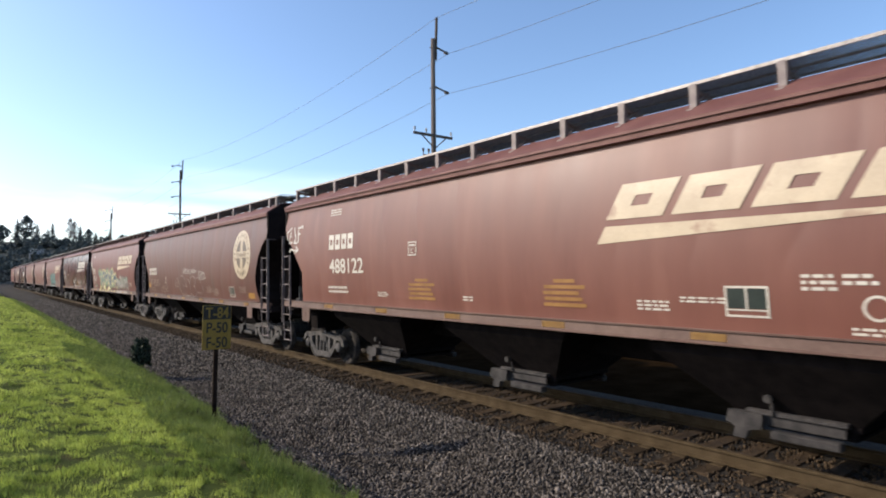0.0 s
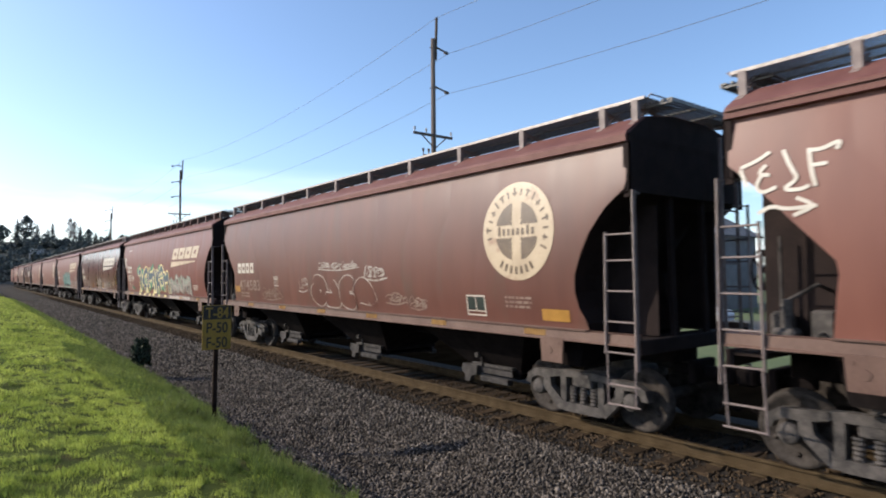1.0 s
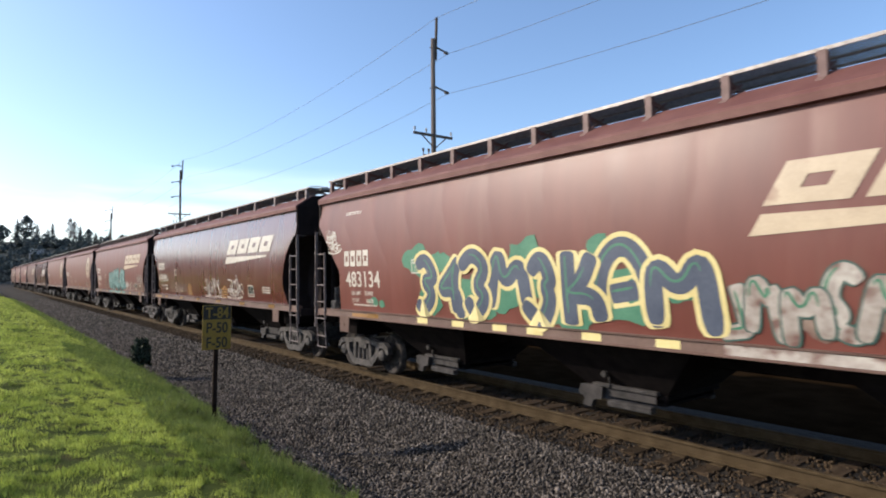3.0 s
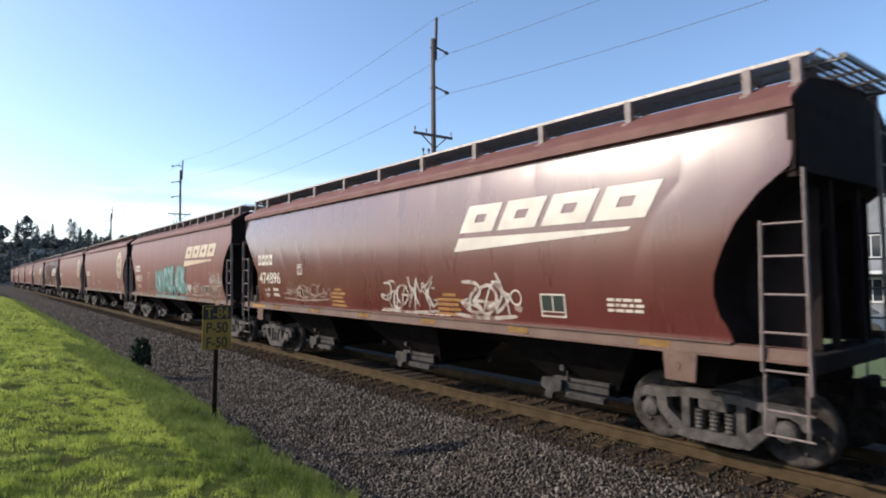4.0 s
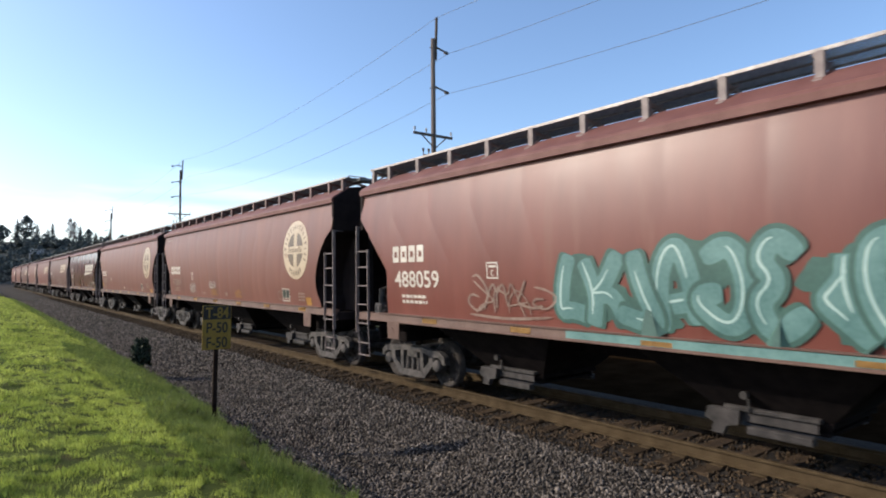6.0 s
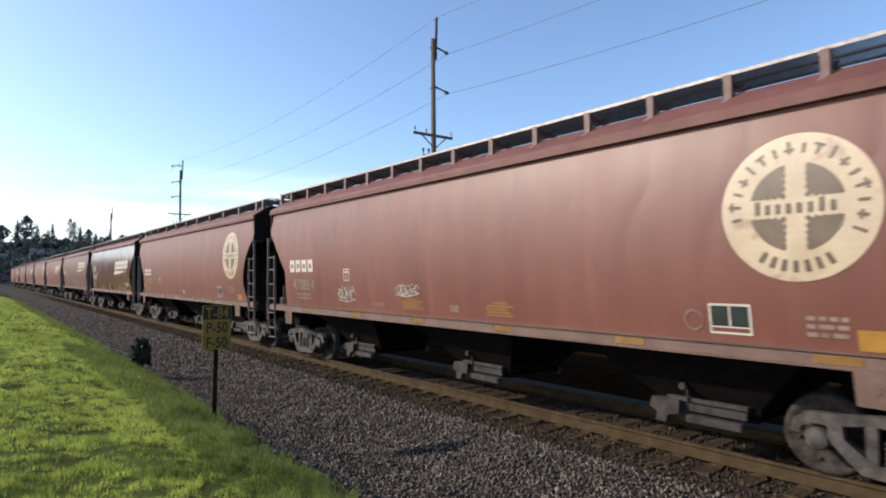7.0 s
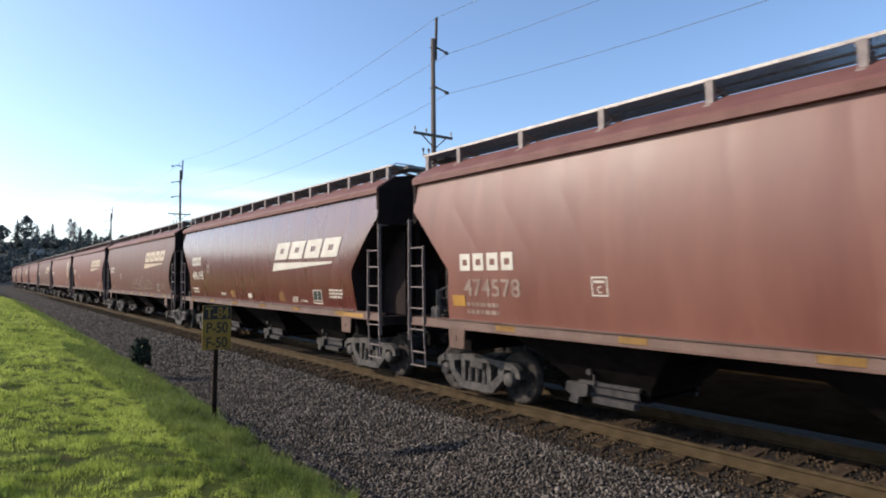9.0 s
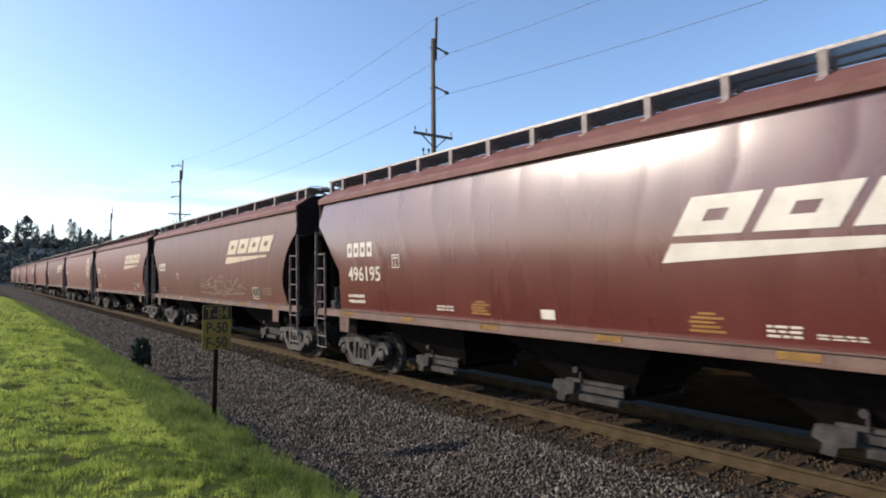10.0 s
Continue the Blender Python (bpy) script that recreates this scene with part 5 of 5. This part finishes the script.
def conifer(r, h, w):
    v, f = [], []
    tiers = 16
    for k in range(tiers):
        t = k / (tiers - 1)
        z = h * (0.12 + 0.88 * t)
        rad = w * (1 - t) ** 0.8 + 0.15
        for j in range(11):
            a = r.uniform(0, 6.28)
            ln = rad * r.uniform(0.6, 1.15)
            b = len(v)
            dz = r.uniform(0.3, 1.0) * h * 0.05
            wd = ln * 0.38
            ca, sa = math.cos(a), math.sin(a)
            v += [(0, 0, z + dz), (ca * ln * 0.6 - sa * wd, sa * ln * 0.6 + ca * wd, z - dz * 0.2), (ca * ln, sa * ln, z - dz), (ca * ln * 0.6 + sa * wd, sa * ln * 0.6 - ca * wd, z - dz * 0.2)]
            f += [(b, b + 1, b + 2), (b, b + 2, b + 3)]
    return v, f


def crown(r, h, w, n):
    v, f = [], []
    for k in range(n):
        z = h * (0.25 + 0.75 * r.random())
        t = (z / h - 0.25) / 0.75
        rad = w * math.sin(math.pi * (0.12 + 0.86 * t)) * math.sqrt(r.random())
        a = r.uniform(0, 6.28)
        c = Vector((rad * math.cos(a), rad * math.sin(a), z))
        s = w * r.uniform(0.10, 0.22)
        b = len(v)
        d1, d2 = Vector((r.gauss(0, 1), r.gauss(0, 1), r.gauss(0, 1))).normalized() * s, Vector((r.gauss(0, 1), r.gauss(0, 1), r.gauss(0, 1))).normalized() * s
        v += [c + d1, c + d2, c - d1 * 0.8, c - d2 * 0.9]
        f += [(b, b + 1, b + 2), (b, b + 2, b + 3)]
    return v, f


def build_tree(name, label, h, w, kind, seed, m):
    r = random.Random(seed)
    t = tagged(new(name, None), label, "tree", "hillside trees")
    t.matrix_basis = m
    bm = bmesh.new()
    rod(bm, (0, 0, -1.5), (0, 0, h * 0.9), w * 0.09, 8, w * 0.02)
    for k in range(9):
        a, z = r.uniform(0, 6.28), h * r.uniform(0.3, 0.75)
        rod(bm, (0, 0, z), (w * 0.6 * math.cos(a), w * 0.6 * math.sin(a), z + h * 0.16), w * 0.03, 5, w * 0.01)
    part("trunk", bm, M_BARK, t)
    v, f = conifer(r, h, w) if kind == "conifer" else crown(r, h, w, 420)
    link("crown", mesh_of("crown", v, f, M_TWIG if kind == "bare" else M_NEEDLE), t)
    return t


def at_bearing(px_right, d):
    """A place at d metres from the camera, in the direction that many degrees left of the line."""
    return EYE[0] - d * math.sin(radians(px_right)), d * math.cos(radians(px_right))


SKYLINE = [(0.6, 12, 4.5, "conifer"), (1.6, 10, 4.5, "leafy"), (2.6, 15, 4.2, "conifer"), (3.2, 16, 5.0, "leafy"), (3.9, 12, 3.6, "conifer"), (4.6, 9, 3.4, "conifer"), (4.9, 13, 3.2, "conifer"),
           (6.1, 16, 2.6, "bare"), (6.4, 14, 2.2, "bare"), (6.8, 12, 3.0, "conifer"), (7.4, 9, 3.0, "leafy"), (7.9, 8, 3.5, "conifer"), (8.9, 8, 3.0, "conifer"), (10.2, 6, 3.5, "leafy"), (-1.0, 13, 4.5, "conifer"), (-2.6, 11, 5, "leafy")]
TREE_LABEL = {"conifer": "dark green conifer on the hillside skyline", "leafy": "dark broad-crowned tree on the hillside", "bare": "pale bare poplar tree on the hillside"}
for k, (deg, h, w, kind) in enumerate(SKYLINE):
    h *= 1.02
    d = 415 + (k * 37 % 25)
    x, y = at_bearing(-deg, d)
    build_tree("tree", TREE_LABEL[kind], h, w, kind, 100 + k, pose(x, y, hill_z(x, y) - 0.5, 0, 0, k * 57))

# the wood that covers the slope, and brush at its foot
wv, wf = [], []
rw = random.Random(11)
for k in range(900):
    x, y = rw.uniform(-130, 190), rw.uniform(302, 425)
    h = rw.uniform(4, 8)
    v, f = conifer(rw, h, rw.uniform(2.5, 4.0)) if rw.random() < 0.4 else crown(rw, h, rw.uniform(3, 4.5), 110)
    z, b = hill_z(x, y) - 1.0, len(wv)
    wv += [(p[0] + x, p[1] + y, p[2] + z) for p in v]
    wf += [tuple(i + b for i in q) for q in f]
for k in range(150):
    x, y = rw.uniform(-60, -1), rw.uniform(215, 300)
    v, f = crown(rw, rw.uniform(2.5, 5), rw.uniform(2, 3.2), 90)
    b = len(wv)
    wv += [(p[0] + x, p[1] + y, p[2] + 0.4) for p in v]
    wf += [tuple(i + b for i in q) for q in f]
tagged(new("hillside_wood", mesh_of("hillside_wood", wv, wf, M_NEEDLE)), "dense dark wood and brush on the far slope", "woodland", kind="stuff")


# ---- houses and cars beyond the line ----
def build_house(w, d, h, m, wall, label):
    """A two-storey house facing -X: walls with window openings trimmed in white, gable roof, porch."""
    hs = tagged(new("house", None), label, "house", "houses beyond the railway")
    hs.matrix_basis = m
    bm = bmesh.new()
    box(bm, 0, d, -w / 2, w / 2, -0.3, h)
    plate_pts = [(-w / 2, h), (w / 2, h), (0, h + w * 0.28)]
    plate(bm, plate_pts, 0.003, d - 0.003)
    part("wall", bm, wall, hs)
    bm = bmesh.new()
    for s in (-1, 1):
        bar(bm, (d / 2, s * (w / 2 + 0.5), h - 0.22), (d / 2, -s * 0.02, h + w * 0.28 + 0.08), d + 0.8, 0.12)
    part("roof", bm, M_SHINGLE, hs, "dark shingle gable roof")
    for z in (0.9, 3.6):
        for k in range(3):
            y = -w / 2 + w * (k + 0.5) / 3
            bm = bmesh.new()
            for a, b, c0, c1 in ((y - 0.62, y - 0.5, z, z + 1.3), (y + 0.5, y + 0.62, z, z + 1.3), (y - 0.62, y + 0.62, z - 0.12, z), (y - 0.62, y + 0.62, z + 1.3, z + 1.42), (y - 0.03, y + 0.03, z, z + 1.3)):
                box(bm, -0.08, -0.004, a, b, c0, c1)
            win = part("window", bm, M_TRIM, hs, "white-framed window")
            bm = bmesh.new()
            box(bm, -0.03, -0.006, y - 0.5, y + 0.5, z, z + 1.3)
            part("pane", bm, M_GLASS, win)
    bm = bmesh.new()
    box(bm, -1.8, 0, -w / 2, w / 2, 2.55, 2.75)
    for y in (-w / 2 + 0.15, 0, w / 2 - 0.15):
        box(bm, -1.75, -1.6, y - 0.08, y + 0.08, -0.3, 2.55)
    part("porch", bm, M_TRIM, hs, "white porch roof on posts")
    return hs


for k in range(7):
    build_house(8.5, 9, 5.6, pose(31 + (k % 3) * 2.0, -14 + 13.5 * k, -0.45), (M_HOUSEGREY, M_HOUSEWHITE, M_HOUSEGREY)[k % 3],
                ("grey two-storey house with white trim and porch", "white two-storey house with dark gable roof", "grey two-storey house with white trim and porch")[k % 3])
for deg, d in ((1.0, 345), (3.9, 352)):
    x, y = at_bearing(-deg, d)
    build_house(6, 6, 3.2, pose(x, y, hill_z(x, y) + 0.5, 0, 0, 90), M_HOUSEGREY, "small pale house among the hillside trees")

rows = [[(x, y, -0.488) for x in (20.5, 26.5)] for y in (-120, 0, 120, 240)]
tagged(new("road", sheet(rows, 2, M_ASPHALT, "road")), "grey asphalt street in front of the houses", "road", kind="structure")


def build_auto(paint, m, label):
    a = tagged(new("parked_car", None), label, "car", "parked cars")
    a.matrix_basis = m
    bm = bmesh.new()
    plate(bm, [(-2.2, 0.30), (-2.25, 0.62), (-2.1, 0.82), (-1.2, 0.95), (1.75, 0.98), (2.2, 0.90), (2.25, 0.5), (2.15, 0.28)], -0.86, 0.86)
    body = part("body", bm, paint, a)
    bm = bmesh.new()
    plate(bm, [(-1.25, 0.95), (-0.55, 1.42), (0.95, 1.45), (1.7, 0.97)], -0.74, 0.74)
    part("cabin_glass", bm, M_GLASS, body)
    bm = bmesh.new()
    plate(bm, [(-0.6, 1.42), (-0.5, 1.47), (0.9, 1.50), (1.0, 1.44)], -0.72, 0.72)
    part("roof", bm, paint, body)
    for x in (-0.80, 0.80):
        for y in (-1.4, 1.4):
            bm = bmesh.new()
            lathe_x(bm, [(-0.1, 0.2), (-0.1, 0.32), (0.1, 0.32), (0.1, 0.2)], 16)
            w = part("wheel", bm, M_BLACK, a)
            w.matrix_basis = pose(x, y, 0.32)
    return a


for k in range(8):
    build_auto(M_CARPAINT[k % 3], pose(21.6, -12 + 7.4 * k, -0.485), ("blue sedan parked on the street", "white sedan parked on the street", "dark red sedan parked on the street")[k % 3])

# ---- small dark shrub on the lawn's edge ----
shrub = tagged(new("shrub", None), "small dark shrub clump at the lawn's edge", "shrub")
shrub.matrix_basis = pose(-4.88, 18.2, -0.10)
bm = bmesh.new()
rs = random.Random(8)
for k in range(7):
    a = rs.uniform(0, 6.28)
    rod(bm, (0, 0, -0.1), (0.22 * math.cos(a), 0.22 * math.sin(a), rs.uniform(0.35, 0.6)), 0.018, 5, 0.008)
part("stem", bm, M_BARK, shrub)
v, f = [], []
for k in range(800):
    a, z = rs.uniform(0, 6.28), rs.uniform(0.02, 0.72)
    rad = 0.24 * math.sqrt(rs.random()) * (1.0 if z < 0.55 else 0.7)
    c = Vector((rad * math.cos(a), rad * math.sin(a), z))
    d1 = Vector((rs.gauss(0, 1), rs.gauss(0, 1), rs.gauss(0, 1))).normalized() * 0.07
    d2 = d1.cross(Vector((rs.gauss(0, 1), rs.gauss(0, 1), rs.gauss(0, 1)))).normalized() * 0.035
    b = len(v)
    v += [c - d1, c + d2, c + d1, c - d2]
    f.append((b, b + 1, b + 2, b + 3))
link("leaves", mesh_of("leaves", v, f, M_SHRUB), shrub)


# ---- lawn blades, long grass on the bank, ballast stones ----
def heights(xs, ys):
    z = np.interp(xs, [p[0] for p in PROFILE], [p[1] for p in PROFILE])
    return z + np.array([bumps(a, b) if -10 < a < -2.2 and -8 < b < 60 else 0.0 for a, b in zip(xs, ys)])


def raw_mesh(name, verts, tris, mat):
    me = bpy.data.meshes.new(name)
    me.vertices.add(len(verts))
    me.vertices.foreach_set("co", verts.astype(np.float32).ravel())
    me.loops.add(tris.size)
    me.loops.foreach_set("vertex_index", tris.astype(np.int32).ravel())
    me.polygons.add(len(tris))
    me.polygons.foreach_set("loop_start", np.arange(0, tris.size, 3, dtype=np.int32))
    me.polygons.foreach_set("loop_total", np.full(len(tris), 3, dtype=np.int32))
    me.materials.append(mat)
    me.update(calc_edges=True)
    me.validate()
    return me


def lawn_edge(y):
    """Where the grass gives way to ballast."""
    return np.interp(y, [5, 10, 15, 25, 40], [-5.72, -5.36, -5.06, -4.68, -4.40]) + 0.13 * np.sin(y * 1.9) * np.sin(y * 0.7 + 1) + 0.05 * np.sin(y * 7.3 + 2)


def blades(name, zones, mat, label):
    g = np.random.default_rng(21)
    vs = []
    for x0, x1, y0, y1, n, h, w in zones:
        x, y = g.uniform(x0, x1, n), g.uniform(y0, y1, n)
        clump = np.array([noise.noise(Vector((a * 1.7, b * 1.7, 3))) for a, b in zip(x, y)])
        fine = np.array([noise.noise(Vector((a * 9.0, b * 7.0, 9))) for a, b in zip(x, y)])
        holes = np.array([noise.noise(Vector((a * 3.4, b * 3.4, 17))) for a, b in zip(x, y)])
        keep = (x < lawn_edge(y)) & (fine > -0.33 + g.uniform(-0.06, 0.06, n)) & (holes > np.where(y < 14, -0.30, -0.7) + g.uniform(-0.03, 0.03, n))
        x, y, clump, fine, holes = x[keep], y[keep], clump[keep], fine[keep], holes[keep]
        n = len(x)
        z = heights(x, y)
        hh = h * np.clip((holes + 0.48) * 2.6, 0.42, 1.0) * np.clip(0.70 + 0.8 * clump + 0.7 * fine + g.uniform(-0.25, 0.45, n), 0.2, 3.0)
        a, lean, la = g.uniform(0, 6.28, n), hh * g.uniform(0.1, 0.8, n), g.uniform(0, 6.28, n)
        ww = w * g.uniform(0.6, 1.4, n) / 2
        p0 = np.stack([x - ww * np.cos(a), y - ww * np.sin(a), z - 0.01], 1)
        p1 = np.stack([x + ww * np.cos(a), y + ww * np.sin(a), z - 0.01], 1)
        p2 = np.stack([x + lean * np.cos(la), y + lean * np.sin(la), z + hh], 1)
        vs.append(np.stack([p0, p1, p2], 1).reshape(-1, 3))
    vs = np.concatenate(vs)
    tagged(new(name, raw_mesh(name, vs, np.arange(len(vs)).reshape(-1, 3), mat)), label, "grass", kind="stuff")


blades("lawn_grass", [(-14, -5.6, -8, 2.5, 40000, 0.05, 0.012), (-14, -9.7, 2.5, 13, 26000, 0.055, 0.014), (-9.6, -6.0, 2.5, 7, 64000, 0.05, 0.007), (-9.8, -5.9, 7, 13, 62000, 0.055, 0.010), (-10, -5.5, 13, 26, 48000, 0.065, 0.018), (-11, -4.9, 26, 75, 42000, 0.08, 0.045)],
       M_BLADE, "short bright green lawn grass in sunlight with worn hollows")
blades("bank_grass", [(-6.4, -4.4, -8, 3, 16000, 0.12, 0.012), (-6.7, -5.2, 3, 9, 30000, 0.11, 0.007), (-6.6, -4.7, 9, 20, 34000, 0.12, 0.011), (-5.8, -4.1, 20, 75, 24000, 0.15, 0.03)],
       M_TALLBLADE, "longer rough grass along the ballast edge")


def stones(name, zones, mat, label):
    g = np.random.default_rng(33)
    p = (1 + 5 ** 0.5) / 2
    ico = np.array([(-1, p, 0), (1, p, 0), (-1, -p, 0), (1, -p, 0), (0, -1, p), (0, 1, p), (0, -1, -p), (0, 1, -p), (p, 0, -1), (p, 0, 1), (-p, 0, -1), (-p, 0, 1)]) / 1.9
    near = [[j for j in range(12) if abs(np.linalg.norm(ico[i] - ico[j]) - 2 / 1.9) < 0.01] for i in range(12)]
    tri = []
    for i in range(12):
        for j in near[i]:
            for k in near[i]:
                if i < j < k and k in near[j]:
                    n = np.cross(ico[j] - ico[i], ico[k] - ico[i])
                    tri.append((i, j, k) if n @ ico[i] > 0 else (i, k, j))
    tri = np.array(tri)
    vs, fs, base = [], [], 0
    for x0, x1, y0, y1, n, r0, r1 in zones:
        x, y = g.uniform(x0, x1, n), g.uniform(y0, y1, n)
        bare = np.interp(y, [3, 5, 8, 9.5, 10.5], [0.30, 0.34, 0.42, 0.25, 0.0])
        keep = x > lawn_edge(y) - 0.15 + bare * g.uniform(0.3, 1.5, n)
        x, y = x[keep], y[keep]
        n = len(x)
        z = heights(x, y)
        r = r0 + (r1 - r0) * g.random(n) ** 1.6
        q = ico[None] * g.uniform(0.62, 1.2, (n, 12, 1)) * g.uniform(0.65, 1.25, (n, 1, 3)) * r[:, None, None]
        a = g.uniform(0, 6.28, n)
        ca, sa = np.cos(a)[:, None], np.sin(a)[:, None]
        q = np.stack([q[..., 0] * ca - q[..., 1] * sa, q[..., 0] * sa + q[..., 1] * ca, q[..., 2]], 2)
        q = q + np.stack([x, y, z + r * g.uniform(0.0, 0.7, n)], 1)[:, None, :]
        vs.append(q.reshape(-1, 3))
        fs.append((tri[None] + (np.arange(n) * 12)[:, None, None] + base).reshape(-1, 3))
        base += n * 12
    tagged(new(name, raw_mesh(name, np.concatenate(vs), np.concatenate(fs), mat)), label, "ballast", kind="stuff")


stones("ballast_stones", [(-5.4, -1.75, -8, 2.0, 12000, 0.018, 0.04), (-5.8, -1.75, 2.0, 9, 23000, 0.014, 0.032), (-5.6, -1.75, 9, 18, 19000, 0.016, 0.034), (-5.0, -1.75, 18, 40, 15000, 0.026, 0.046), (-4.5, -1.75, 40, 85, 11000, 0.04, 0.06)],
       M_STONE, "grey-brown crushed ballast stones, some catching the sun")
stones("stained_stones", [(-1.75, 0.7, 1.0, 12, 5500, 0.018, 0.034), (-1.75, -0.6, 12, 40, 4500, 0.024, 0.042), (-1.75, -0.8, 40, 85, 2500, 0.035, 0.05)], M_STONEBROWN, "rust-stained ballast stones beside the rail")

# ---- wooden ties ----
bm = bmesh.new()
box(bm, -1.30, 1.30, -0.115, 0.115, -0.36, -0.176, 0.012)
bmesh.ops.recalc_face_normals(bm, faces=bm.faces)
tie_mesh = bpy.data.meshes.new("tie")
bm.to_mesh(tie_mesh)
bm.free()
tie_mesh.materials.append(M_TIE)
rt = random.Random(4)
for k in range(230):
    link("tie", tie_mesh, track, pose(rt.uniform(-0.04, 0.04), -6 + 0.53 * k, rt.uniform(-0.006, 0.004), 0, 0, rt.uniform(-1.2, 1.2)))
bm = bmesh.new()
box(bm, -0.18, 0.18, -0.09, 0.09, -0.176, -0.160, 0.004)
plate_mesh = bpy.data.meshes.new("tie_plate")
bm.to_mesh(plate_mesh)
bm.free()
plate_mesh.materials.append(M_RAIL)
for k in range(90):
    link("tie_plate", plate_mesh, track, pose(-0.7535, -6 + 0.53 * k, 0))


def motions():
    """The train rolls towards the camera at a steady pace along the line."""
    for i, car in enumerate(CARS):
        s0, CAR = STARTS[i], LENGTHS[i]
        rows = []
        n = 2 if s0 + CAR <= BEND_Y else 21
        for k in range(n):
            t = 10.0 * k / (n - 1)
            s = s0 - SPEED * t
            ax, ay, _ = on_line(s + 1.25)
            bx, by, _ = on_line(s + CAR - 1.25)
            a = math.atan2(bx - ax, by - ay)
            rows.append((t, pose(ax - 1.25 * math.sin(a), ay - 1.25 * math.cos(a), 0, 0, 0, -math.degrees(a))))
        walk(car, rows)
    # wheels of the cars that pass close by turn as they roll
    turn = math.degrees(SPEED / 0.457)
    steps = int(10.0 * turn / 84.0) + 1
    for car in CARS[:9]:
        for w in car.children_recursive:
            if w.name.startswith("wheelset"):
                y = w.matrix_basis.translation.y
                walk(w, [(10.0 * k / steps, pose(0, y, 0.457, turn * 10.0 * k / steps)) for k in range(steps + 1)])


motions()
